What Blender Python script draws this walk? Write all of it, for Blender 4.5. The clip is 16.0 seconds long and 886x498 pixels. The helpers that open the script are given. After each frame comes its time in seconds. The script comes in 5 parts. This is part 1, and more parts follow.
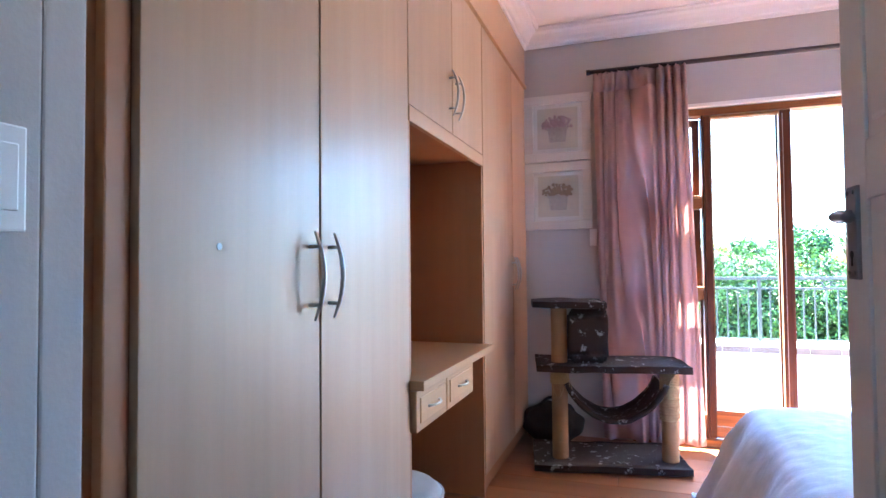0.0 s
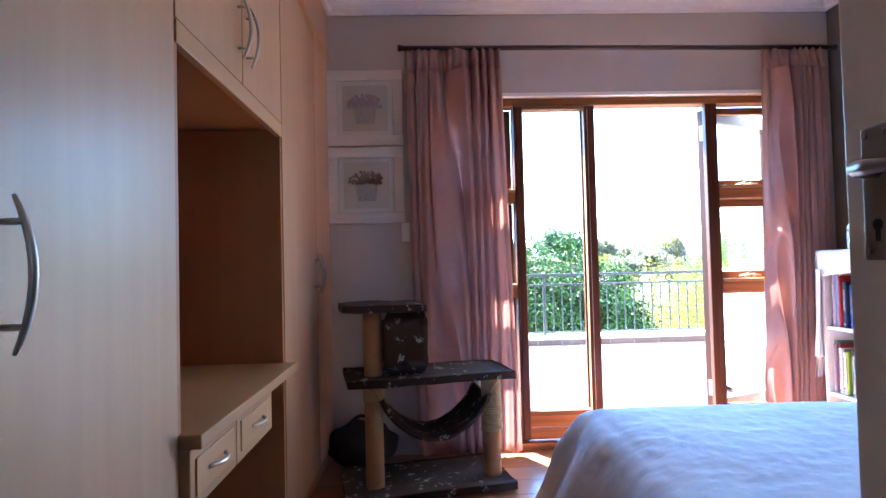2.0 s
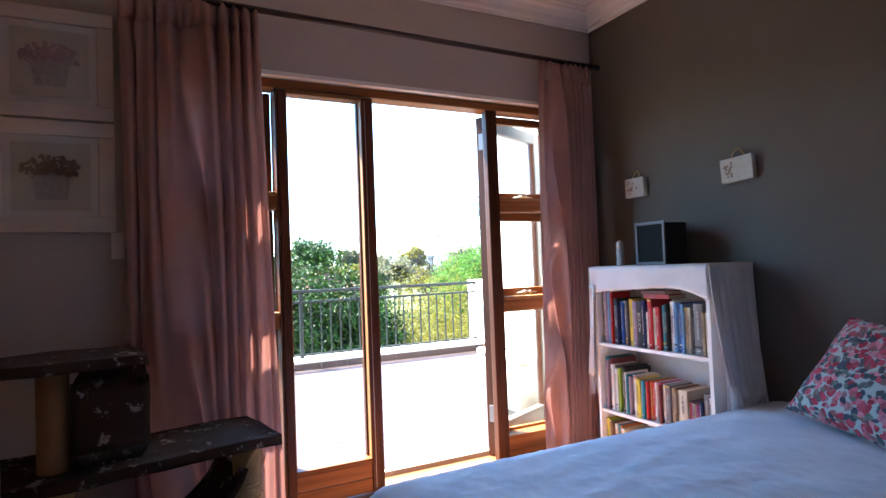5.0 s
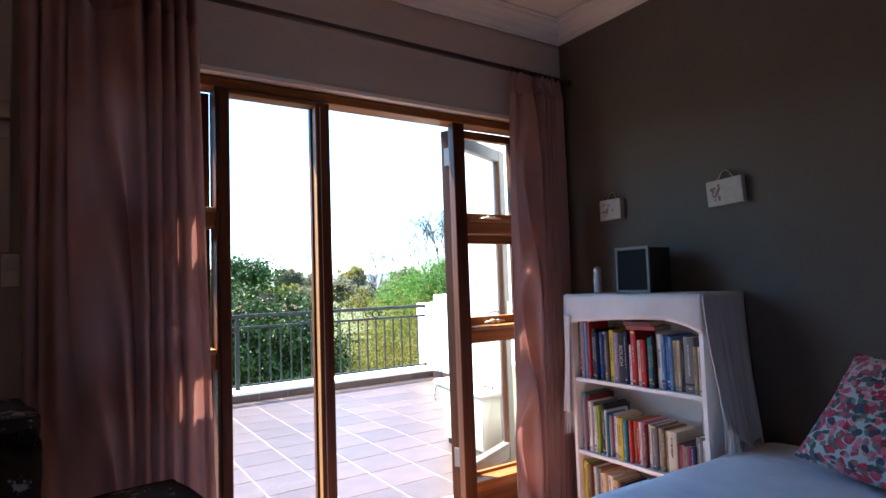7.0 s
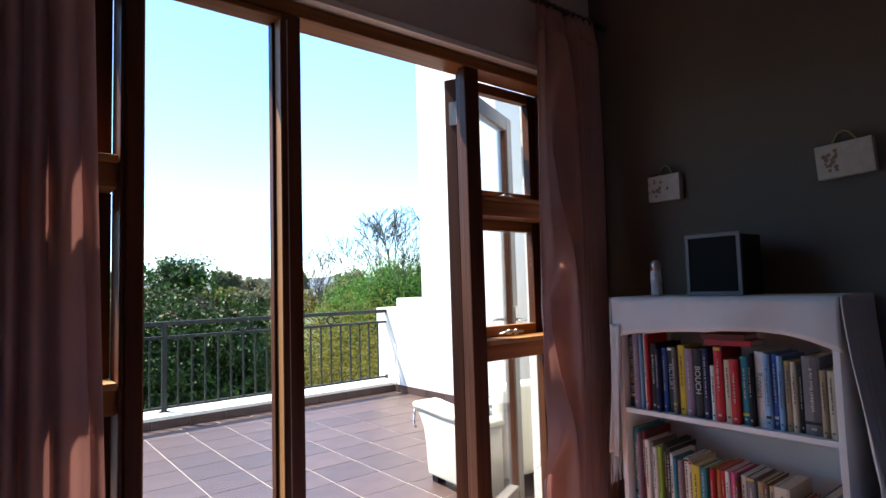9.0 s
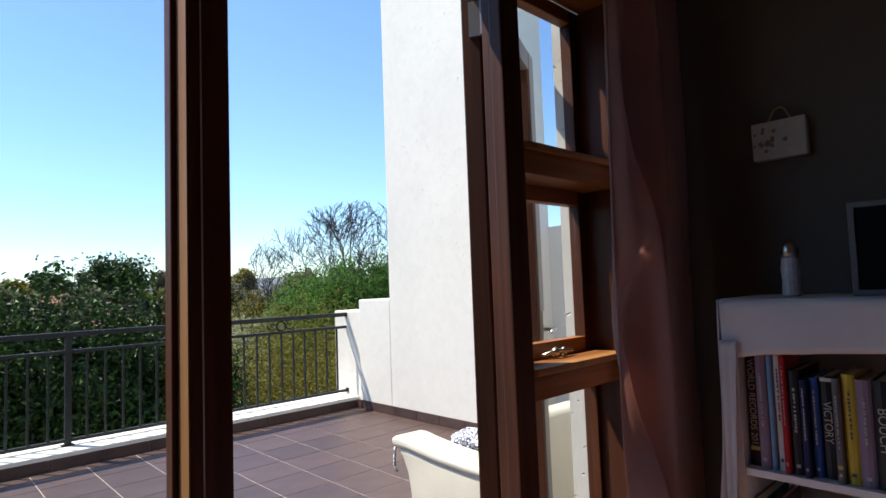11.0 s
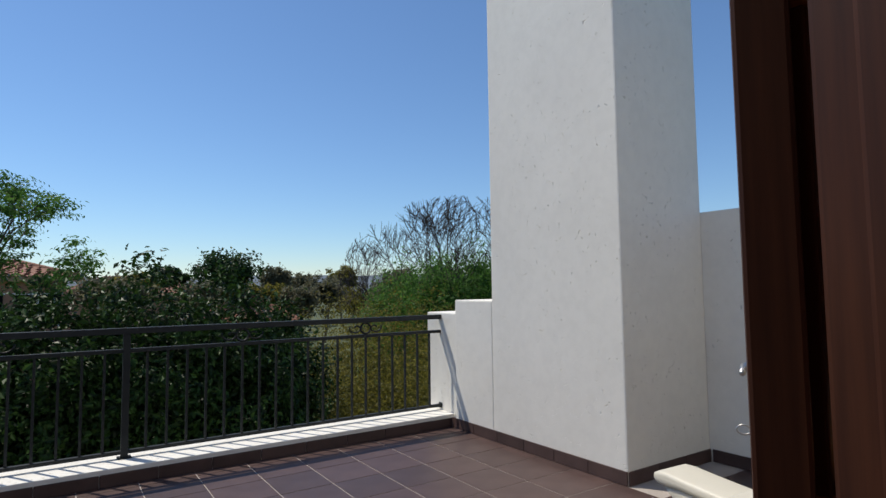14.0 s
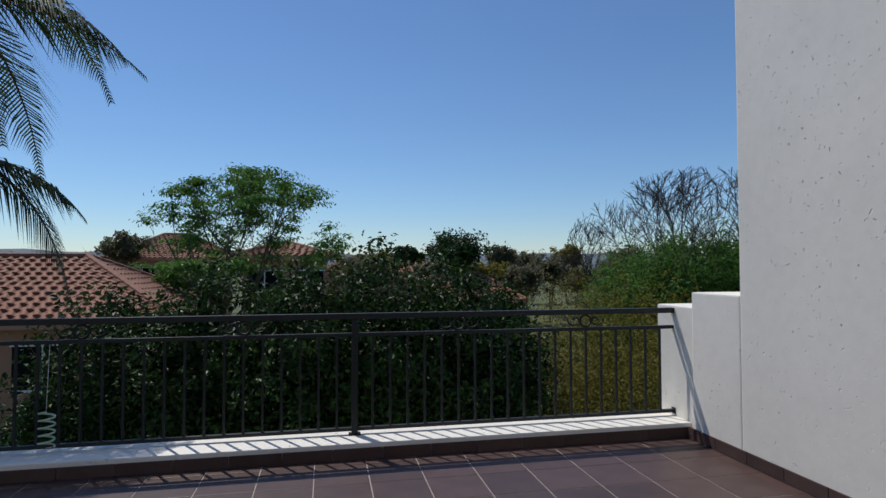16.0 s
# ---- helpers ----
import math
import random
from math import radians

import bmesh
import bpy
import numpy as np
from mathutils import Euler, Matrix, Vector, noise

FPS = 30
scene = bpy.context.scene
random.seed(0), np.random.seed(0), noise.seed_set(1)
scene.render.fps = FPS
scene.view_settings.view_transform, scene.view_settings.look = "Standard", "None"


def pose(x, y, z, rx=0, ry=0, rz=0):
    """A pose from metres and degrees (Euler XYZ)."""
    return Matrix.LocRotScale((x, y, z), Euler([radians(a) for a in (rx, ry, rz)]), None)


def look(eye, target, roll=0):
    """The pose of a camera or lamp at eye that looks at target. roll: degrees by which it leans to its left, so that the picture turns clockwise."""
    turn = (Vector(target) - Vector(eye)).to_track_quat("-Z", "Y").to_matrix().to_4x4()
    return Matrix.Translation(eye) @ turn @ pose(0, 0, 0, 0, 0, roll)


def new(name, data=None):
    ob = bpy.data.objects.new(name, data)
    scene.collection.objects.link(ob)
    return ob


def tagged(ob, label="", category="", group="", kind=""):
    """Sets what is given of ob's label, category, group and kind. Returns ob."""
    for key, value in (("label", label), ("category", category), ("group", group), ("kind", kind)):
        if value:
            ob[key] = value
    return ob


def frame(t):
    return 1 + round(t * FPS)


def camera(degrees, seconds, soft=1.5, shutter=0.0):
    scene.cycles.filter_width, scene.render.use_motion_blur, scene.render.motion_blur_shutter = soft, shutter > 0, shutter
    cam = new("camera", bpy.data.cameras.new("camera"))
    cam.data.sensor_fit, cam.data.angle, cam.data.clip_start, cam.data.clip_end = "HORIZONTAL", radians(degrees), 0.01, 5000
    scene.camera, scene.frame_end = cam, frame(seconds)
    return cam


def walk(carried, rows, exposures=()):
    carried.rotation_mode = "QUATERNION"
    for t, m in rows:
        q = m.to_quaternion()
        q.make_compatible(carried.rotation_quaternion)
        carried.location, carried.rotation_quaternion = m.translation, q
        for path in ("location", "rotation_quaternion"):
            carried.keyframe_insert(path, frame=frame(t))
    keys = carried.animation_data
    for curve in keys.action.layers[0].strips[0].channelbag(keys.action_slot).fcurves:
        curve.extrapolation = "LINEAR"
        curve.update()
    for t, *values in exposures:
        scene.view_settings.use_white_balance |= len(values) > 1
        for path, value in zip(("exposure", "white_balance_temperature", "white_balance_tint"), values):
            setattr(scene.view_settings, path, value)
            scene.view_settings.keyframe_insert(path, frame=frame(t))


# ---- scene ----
cam = camera(75.6, 16.0)
EXPOSURES = [(0, 6.0, 5600, 0), (1, 5.45, 5600, 2), (2, 5.0, 5800, 2), (3.5, 4.4, 6400, 2), (4.7, 3.85, 6600, 2), (7, 2.95, 6600, 2), (9, 2.0, 6800, 6), (11.5, 0.82, 7000, 9), (13, 0.40, 7000, 9), (14.5, -0.2, 6700, 9), (16, -0.35, 6600, 10)]
PATH = [
    (0, (2.089, 2.902, 1.134), (1.44, 4.793, 1.195), -0.5),
    (0.5, (2.005, 2.988, 1.128), (1.597, 4.945, 1.192), -0.8),
    (1, (1.954, 3.116, 1.124), (1.728, 5.102, 1.191), -1.1),
    (1.5, (1.913, 3.278, 1.118), (1.857, 5.276, 1.181), -1.3),
    (2, (1.895, 3.415, 1.111), (1.967, 5.413, 1.17), -1.4),
    (2.5, (1.874, 3.598, 1.107), (2.11, 5.584, 1.164), -1.6),
    (3, (1.843, 3.735, 1.108), (2.255, 5.691, 1.159), -1.7),
    (3.5, (1.858, 3.85, 1.113), (2.419, 5.77, 1.166), -1.9),
    (4, (1.911, 3.943, 1.121), (2.593, 5.822, 1.182), -2.0),
    (4.5, (1.921, 4.027, 1.158), (2.733, 5.854, 1.215), -2.2),
    (4.7, (1.925, 4.054, 1.166), (2.78, 5.861, 1.223), -2.2),
    (6.8, (1.963, 4.392, 1.223), (3.034, 6.076, 1.345), -2.0),
    (7, (1.977, 4.446, 1.221), (3.066, 6.119, 1.347), -2.0),
    (7.5, (2.02, 4.617, 1.218), (3.162, 6.254, 1.345), -1.9),
    (8, (2.092, 4.836, 1.22), (3.28, 6.439, 1.354), -1.8),
    (8.5, (2.16, 5.059, 1.2), (3.38, 6.639, 1.332), -1.8),
    (9, (2.214, 5.285, 1.207), (3.464, 6.841, 1.342), -1.7),
    (9.2, (2.24, 5.381, 1.207), (3.517, 6.915, 1.337), -1.7),
    (11.5, (2.747, 6.2, 1.214), (4.124, 7.644, 1.343), -2.1),
    (12, (2.882, 6.302, 1.232), (4.253, 7.753, 1.363), -1.9),
    (12.5, (3.009, 6.419, 1.237), (4.358, 7.89, 1.366), -1.8),
    (13, (3.081, 6.571, 1.232), (4.388, 8.079, 1.363), -1.6),
    (13.5, (3.107, 6.719, 1.237), (4.336, 8.292, 1.364), -1.4),
    (14, (3.154, 6.837, 1.201), (4.266, 8.494, 1.338), -0.7),
    (14.5, (3.244, 6.936, 1.213), (4.156, 8.712, 1.340), -0.4),
    (15, (3.331, 6.979, 1.26), (4.054, 8.841, 1.356), -0.3),
    (15.5, (3.359, 7.037, 1.283), (3.895, 8.962, 1.355), -0.1),
    (16, (3.331, 7.095, 1.283), (3.732, 9.053, 1.348), -0.1),
]
walk(cam, [(t, look(eye, target, roll)) for t, eye, target, roll in PATH], EXPOSURES)

# ---- world and sun ----
SUN = Vector((-0.32, 0.51, 1.0)).normalized()
world = bpy.data.worlds.new("world")
scene.world = world
world.use_nodes = True
wn = world.node_tree.nodes
sky = wn.new("ShaderNodeTexSky")
sky.sky_type = "NISHITA"
sky.sun_disc = False
sky.sun_elevation = math.asin(SUN.z)
sky.sun_rotation = math.atan2(SUN.x, SUN.y)
sky.altitude = 1500
sky.air_density, sky.dust_density, sky.ozone_density = 1.3, 0.15, 10.0
world.node_tree.links.new(sky.outputs[0], wn["Background"].inputs[0])
wn["Background"].inputs[1].default_value = 0.130
sun_data = bpy.data.lights.new("sun", "SUN")
sun_data.energy, sun_data.angle, sun_data.color = 4.2, radians(0.53), (1.0, 0.95, 0.87)
sun_ob = new("sun", sun_data)
sun_ob.matrix_world = look((0, 20, 30), Vector((0, 20, 30)) - SUN)


# ---- materials ----
def material(name):
    m = bpy.data.materials.new(name)
    m.use_nodes = True
    return m, m.node_tree.nodes, m.node_tree.links, m.node_tree.nodes["Principled BSDF"]


def coords(n, l, scale=(1, 1, 1), kind="Object"):
    tc, mp = n.new("ShaderNodeTexCoord"), n.new("ShaderNodeMapping")
    mp.inputs["Scale"].default_value = scale
    l.new(tc.outputs[kind], mp.inputs[0])
    return mp.outputs[0]


def noise_tex(n, l, vec, scale, detail=4, rough=0.55):
    t = n.new("ShaderNodeTexNoise")
    t.inputs["Scale"].default_value, t.inputs["Detail"].default_value, t.inputs["Roughness"].default_value = scale, detail, rough
    l.new(vec, t.inputs["Vector"])
    return t.outputs["Fac"]


def ramp(n, l, fac, stops):
    r = n.new("ShaderNodeValToRGB")
    e = r.color_ramp.elements
    while len(e) < len(stops):
        e.new(0.5)
    for el, (p, c) in zip(e, stops):
        el.position, el.color = p, (*c, 1)
    l.new(fac, r.inputs[0])
    return r.outputs[0]


def mixed(n, l, fac, a, b, how="MIX"):
    m = n.new("ShaderNodeMix")
    m.data_type, m.blend_type = "RGBA", how
    if isinstance(fac, float):
        m.inputs[0].default_value = fac
    else:
        l.new(fac, m.inputs[0])
    for sock, v in ((m.inputs[6], a), (m.inputs[7], b)):
        if isinstance(v, tuple):
            sock.default_value = (*v, 1)
        else:
            l.new(v, sock)
    return m.outputs[2]


def bump(n, l, p, height, strength=0.3, dist=0.01):
    b = n.new("ShaderNodeBump")
    b.inputs["Strength"].default_value, b.inputs["Distance"].default_value = strength, dist
    l.new(height, b.inputs["Height"])
    l.new(b.outputs[0], p.inputs["Normal"])


def plain(name, col, rough=0.6, vary=0.12, scale=6.0, grain=90.0, relief=0.15, metal=0.0, sheen=0.0, gloss=0.5):
    """A surface of one colour with stains and grain at two scales."""
    m, n, l, p = material(name)
    v = coords(n, l)
    big, fine = noise_tex(n, l, v, scale, 5), noise_tex(n, l, v, grain, 3)
    lo, hi = tuple(c * (1 - vary) for c in col), tuple(min(1, c * (1 + vary)) for c in col)
    c = ramp(n, l, big, [(0.3, lo), (0.7, hi)])
    c = mixed(n, l, 0.25, c, ramp(n, l, fine, [(0.3, lo), (0.7, hi)]))
    l.new(c, p.inputs["Base Color"])
    p.inputs["Roughness"].default_value, p.inputs["Metallic"].default_value = rough, metal
    p.inputs["Sheen Weight"].default_value = sheen
    p.inputs["Specular IOR Level"].default_value = gloss
    if relief:
        bump(n, l, p, fine, relief, 0.004)
    return m


def timber(name, dark, light, along, rough=0.4, fine=26.0, coat=0.0, contrast=0.35, joined=False):
    """Wood with its grain along an axis (0, 1 or 2)."""
    m, n, l, p = material(name)
    s = [fine, fine, fine]
    s[along] = fine * 0.045
    v = coords(n, l, tuple(s))
    info = n.new("ShaderNodeObjectInfo")
    shift = n.new("ShaderNodeVectorMath")
    shift.operation = "MULTIPLY_ADD"
    l.new(info.outputs["Random"], shift.inputs[0])
    shift.inputs[1].default_value = (37, 53, 71)
    l.new(v, shift.inputs[2])
    g = noise_tex(n, l, shift.outputs[0], 1.0, 8, 0.62)
    big = noise_tex(n, l, shift.outputs[0], 0.12, 3)
    c = ramp(n, l, g, [(0.5 - contrast, dark), (0.5 + contrast, light)])
    c = mixed(n, l, 0.45, c, ramp(n, l, big, [(0.3, dark), (0.7, light)]))
    tone = n.new("ShaderNodeHueSaturation")
    rng = n.new("ShaderNodeMapRange")
    rng.inputs["To Min"].default_value, rng.inputs["To Max"].default_value = 0.86, 1.14
    l.new(info.outputs["Random"], rng.inputs[0])
    l.new(rng.outputs[0], tone.inputs["Value"])
    l.new(c, tone.inputs["Color"])
    l.new(tone.outputs[0], p.inputs["Base Color"])
    p.inputs["Roughness"].default_value = rough
    p.inputs["Coat Weight"].default_value, p.inputs["Coat Roughness"].default_value = coat, 0.2
    bump(n, l, p, g, 0.08, 0.003)
    return m


def plaster(name, col, pits, rough=0.85):
    """Bagged outdoor plaster with pits."""
    m, n, l, p = material(name)
    v = coords(n, l)
    big, mid = noise_tex(n, l, v, 1.1, 5), noise_tex(n, l, v, 14, 5)
    c = ramp(n, l, big, [(0.3, tuple(x * 0.9 for x in col)), (0.7, col)])
    l.new(mixed(n, l, 0.2, c, ramp(n, l, mid, [(0.35, tuple(x * 0.82 for x in col)), (0.6, col)])), p.inputs["Base Color"])
    p.inputs["Roughness"].default_value = rough
    warp = n.new("ShaderNodeTexNoise")
    warp.inputs["Scale"].default_value = 22
    l.new(v, warp.inputs["Vector"])
    add = n.new("ShaderNodeVectorMath")
    add.operation = "MULTIPLY_ADD"
    l.new(warp.outputs["Color"], add.inputs[0])
    add.inputs[1].default_value = (0.06, 0.06, 0.09)
    l.new(v, add.inputs[2])
    vor = n.new("ShaderNodeTexVoronoi")
    vor.inputs["Scale"].default_value = 30
    l.new(add.outputs[0], vor.inputs["Vector"])
    sep = n.new("ShaderNodeSeparateColor")
    l.new(vor.outputs["Color"], sep.inputs[0])
    pit = ramp(n, l, vor.outputs["Distance"], [(0.03, (0, 0, 0)), (0.21, (1, 1, 1))])
    some = ramp(n, l, sep.outputs[0], [(0.50, (0, 0, 0)), (0.54, (1, 1, 1))])
    patch = ramp(n, l, noise_tex(n, l, v, 1.7, 3), [(0.40, (1, 1, 1)), (0.56, (0, 0, 0))])
    lift = mixed(n, l, 1.0, mixed(n, l, 1.0, pit, some, "LIGHTEN"), patch, "LIGHTEN")
    h = mixed(n, l, pits, ramp(n, l, mid, [(0.2, (0, 0, 0)), (0.8, (1, 1, 1))]), lift)
    bump(n, l, p, h, 0.9, 0.013)
    return m


def leafy(name, dark, light, thru=0.4):
    m, n, l, p = material(name)
    geo = n.new("ShaderNodeNewGeometry")
    c = ramp(n, l, geo.outputs["Random Per Island"], [(0.0, dark), (1.0, light)])
    l.new(c, p.inputs["Base Color"])
    p.inputs["Roughness"].default_value = 0.48
    p.inputs["Specular IOR Level"].default_value = 0.22
    tr = n.new("ShaderNodeBsdfTranslucent")
    l.new(c, tr.inputs[0])
    mx = n.new("ShaderNodeMixShader")
    mx.inputs[0].default_value = thru
    l.new(p.outputs[0], mx.inputs[1])
    l.new(tr.outputs[0], mx.inputs[2])
    l.new(mx.outputs[0], n["Material Output"].inputs[0])
    return m


def cloth(name, col, through_light=0.0, weave=700.0, vary=0.08, rough=0.85, folds=0.0):
    m, n, l, p = material(name)
    v = coords(n, l)
    big, fine = noise_tex(n, l, v, 4, 4), noise_tex(n, l, coords(n, l, (1, 1, 0.25)), weave * 0.35, 2)
    c = ramp(n, l, big, [(0.3, tuple(x * (1 - vary) for x in col)), (0.7, tuple(min(1, x * (1 + vary)) for x in col))])
    l.new(c, p.inputs["Base Color"])
    p.inputs["Roughness"].default_value, p.inputs["Sheen Weight"].default_value = rough, 0.2
    p.inputs["Specular IOR Level"].default_value = 0.2
    if folds:
        bump(n, l, p, noise_tex(n, l, coords(n, l, (2.0, 5.0, 3.0)), 2.2, 4, 0.5), folds, 0.03)
    else:
        bump(n, l, p, fine, 0.15, 0.001)
    if through_light:
        tr = n.new("ShaderNodeBsdfTranslucent")
        l.new(c, tr.inputs[0])
        mx = n.new("ShaderNodeMixShader")
        mx.inputs[0].default_value = through_light
        l.new(p.outputs[0], mx.inputs[1])
        l.new(tr.outputs[0], mx.inputs[2])
        l.new(mx.outputs[0], n["Material Output"].inputs[0])
    return m


def glassy(name, tint=(1, 1, 1)):
    m, n, l, p = material(name)
    tr, gl, lw, mx, pw = n.new("ShaderNodeBsdfTransparent"), n.new("ShaderNodeBsdfGlossy"), n.new("ShaderNodeLayerWeight"), n.new("ShaderNodeMixShader"), n.new("ShaderNodeMapRange")
    tr.inputs[0].default_value = (*tint, 1)
    gl.inputs["Roughness"].default_value = 0.0
    lw.inputs[0].default_value = 0.5
    sq = n.new("ShaderNodeMath")
    sq.operation = "POWER"
    sq.inputs[1].default_value = 4.0
    l.new(lw.outputs["Facing"], sq.inputs[0])
    pw.inputs["To Min"].default_value, pw.inputs["To Max"].default_value = 0.025, 0.7
    l.new(sq.outputs[0], pw.inputs[0])
    l.new(pw.outputs[0], mx.inputs[0])
    l.new(tr.outputs[0], mx.inputs[1])
    l.new(gl.outputs[0], mx.inputs[2])
    l.new(mx.outputs[0], n["Material Output"].inputs[0])
    return m


def blotched(name, base, spots, scale, cut, rough=0.9):
    """Cloth with printed marks."""
    m, n, l, p = material(name)
    v = coords(n, l)
    f = noise_tex(n, l, v, scale, 6, 0.7)
    mask = ramp(n, l, f, [(cut, (0, 0, 0)), (cut + 0.03, (1, 1, 1))])
    l.new(mixed(n, l, mask, base, spots), p.inputs["Base Color"])
    p.inputs["Roughness"].default_value, p.inputs["Sheen Weight"].default_value = rough, 0.06
    p.inputs["Specular IOR Level"].default_value = 0.15
    bump(n, l, p, noise_tex(n, l, v, 160, 3), 0.5, 0.006)
    return m


def lattice(name, base, line, scale):
    """Openwork cloth with a dark net of lines."""
    m, n, l, p = material(name)
    vor = n.new("ShaderNodeTexVoronoi")
    vor.feature = "DISTANCE_TO_EDGE"
    vor.inputs["Scale"].default_value = scale
    l.new(coords(n, l), vor.inputs["Vector"])
    net = ramp(n, l, vor.outputs["Distance"], [(0.06, (1, 1, 1)), (0.12, (0, 0, 0))])
    l.new(mixed(n, l, net, base, line), p.inputs["Base Color"])
    p.inputs["Roughness"].default_value = 0.9
    bump(n, l, p, vor.outputs["Distance"], 0.6, 0.006)
    return m


def floral(name):
    """White cotton printed with roses and leaves."""
    m, n, l, p = material(name)
    v = coords(n, l)
    warp = n.new("ShaderNodeTexNoise")
    warp.inputs["Scale"].default_value = 16
    l.new(v, warp.inputs["Vector"])
    add = n.new("ShaderNodeVectorMath")
    add.operation = "MULTIPLY_ADD"
    l.new(warp.outputs["Color"], add.inputs[0])
    add.inputs[1].default_value = (0.05, 0.05, 0.05)
    l.new(v, add.inputs[2])
    vor = n.new("ShaderNodeTexVoronoi")
    vor.inputs["Scale"].default_value = 40
    l.new(add.outputs[0], vor.inputs["Vector"])
    sep = n.new("ShaderNodeSeparateColor")
    l.new(vor.outputs["Color"], sep.inputs[0])
    col = ramp(n, l, sep.outputs[0], [(0.0, (0.36, 0.02, 0.05)), (0.22, (0.55, 0.09, 0.15)), (0.4, (0.66, 0.30, 0.36)), (0.5, (0.06, 0.12, 0.11)), (0.68, (0.05, 0.07, 0.12)), (0.82, (0.16, 0.24, 0.2)), (1.0, (0.45, 0.04, 0.09))])
    petals = mixed(n, l, 0.5, col, ramp(n, l, noise_tex(n, l, add.outputs[0], 60, 3), [(0.35, (0.2, 0.02, 0.03)), (0.7, (0.85, 0.6, 0.6))]), "OVERLAY")
    mask = ramp(n, l, vor.outputs["Distance"], [(0.6, (1, 1, 1)), (0.7, (0, 0, 0))])
    l.new(mixed(n, l, mask, (0.42, 0.48, 0.47), petals), p.inputs["Base Color"])
    p.inputs["Roughness"].default_value = 0.85
    return m


def tiled_clay(name, a, b, rough=0.55):
    m, n, l, p = material(name)
    v = coords(n, l, kind="Object")
    info = n.new("ShaderNodeObjectInfo")
    big, fine = noise_tex(n, l, v, 5, 6, 0.65), noise_tex(n, l, v, 60, 3)
    c = ramp(n, l, big, [(0.3, a), (0.7, b)])
    tone, rng = n.new("ShaderNodeHueSaturation"), n.new("ShaderNodeMapRange")
    rng.inputs["To Min"].default_value, rng.inputs["To Max"].default_value = 0.85, 1.15
    l.new(info.outputs["Random"], rng.inputs[0])
    l.new(rng.outputs[0], tone.inputs["Value"])
    l.new(c, tone.inputs["Color"])
    l.new(tone.outputs[0], p.inputs["Base Color"])
    p.inputs["Roughness"].default_value = rough
    bump(n, l, p, fine, 0.15, 0.003)
    return m


M_WALL = plain("taupe_paint", (0.47, 0.435, 0.415), 0.75, 0.05, 3, 120, 0.12)
M_ACCENT = plain("dark_taupe_paint", (0.112, 0.100, 0.086), 0.7, 0.08, 3, 120, 0.12)
M_WHITE = plain("white_paint", (0.80, 0.79, 0.78), 0.6, 0.03, 4, 120, 0.06)
M_GLOSSWHITE = plain("door_enamel", (0.74, 0.72, 0.71), 0.3, 0.04, 4, 60, 0.06)
M_PLASTIC = plain("white_plastic", (0.78, 0.78, 0.77), 0.35, 0.03, 20, 200, 0.0)
M_MAPLE = timber("pale_maple_laminate", (0.37, 0.232, 0.137), (0.50, 0.332, 0.21), 2, 0.46, 22, 0.10, 0.3)
M_MAPLE_Y = timber("pale_maple_board", (0.42, 0.25, 0.125), (0.53, 0.335, 0.18), 1, 0.38, 22, 0.2, 0.4)
# Maple inside niches and recesses, darkened to carry their shade.
M_NICHE_SHADED = timber("shaded_maple_carcass", (0.28, 0.12, 0.05), (0.38, 0.175, 0.075), 2, 0.5, 22, 0.0, 0.4)
M_EDGE = plain("dark_edging", (0.10, 0.045, 0.02), 0.5, 0.1, 8, 60, 0.0)
# Upright grain; the shade on jambs and stiles is put into this dark tone.
M_MERANTI_SHADED = timber("varnished_meranti_shaded", (0.03, 0.010, 0.006), (0.125, 0.042, 0.018), 2, 0.45, 34, 0.05, 0.17)
# Same timber with level grain, painted lighter for the light on the rails.
M_MERANTI_LIT = timber("varnished_meranti_rail_lit", (0.10, 0.036, 0.013), (0.36, 0.14, 0.048), 0, 0.45, 34, 0.05, 0.17)
for m_ in (M_MERANTI_SHADED, M_MERANTI_LIT):
    m_.node_tree.nodes["Principled BSDF"].inputs["Specular IOR Level"].default_value = 0.18
# Same meranti where sun strikes it; the sunlight is in the colour.
M_SUNLIT = timber("sunlit_meranti", (0.20, 0.085, 0.025), (0.40, 0.19, 0.06), 2, 0.5, 34, 0.0, 0.2)
M_GREY_TIMBER = timber("grey_outdoor_timber", (0.10, 0.082, 0.075), (0.21, 0.185, 0.17), 2, 0.5, 34, 0.0, 0.25)
M_FLOOR = timber("laminate_plank", (0.22, 0.085, 0.035), (0.40, 0.17, 0.075), 0, 0.3, 20, 0.15, 0.3)
M_JOINT = plain("dark_joint", (0.06, 0.035, 0.02), 0.8, 0.1, 8, 60, 0.0)
M_CURTAIN = cloth("dusty_pink_curtain", (0.55, 0.37, 0.345), 0.54)
M_CERAMIC = plain("cream_ceramic", (0.46, 0.44, 0.40), 0.5, 0.12, 30, 120, 0.1)
M_ROD = plain("dark_rod", (0.035, 0.025, 0.03), 0.35, 0.1, 8, 60, 0.0)
M_CHROME = plain("brushed_nickel", (0.52, 0.50, 0.47), 0.32, 0.06, 30, 300, 0.03, 1.0)
# Dull metal; a darker nickel with the lock plate's shade in its colour.
M_SHADED_METAL = plain("dull_shaded_metal", (0.22, 0.22, 0.23), 0.4, 0.06, 30, 300, 0.03, 0.6)
M_BRASS = plain("pale_brass", (0.75, 0.62, 0.42), 0.3, 0.06, 30, 300, 0.03, 1.0)
M_GLASS = glassy("window_glass", (0.97, 0.98, 0.98))
M_LINEN = cloth("white_throw", (0.74, 0.74, 0.76), 0.15)
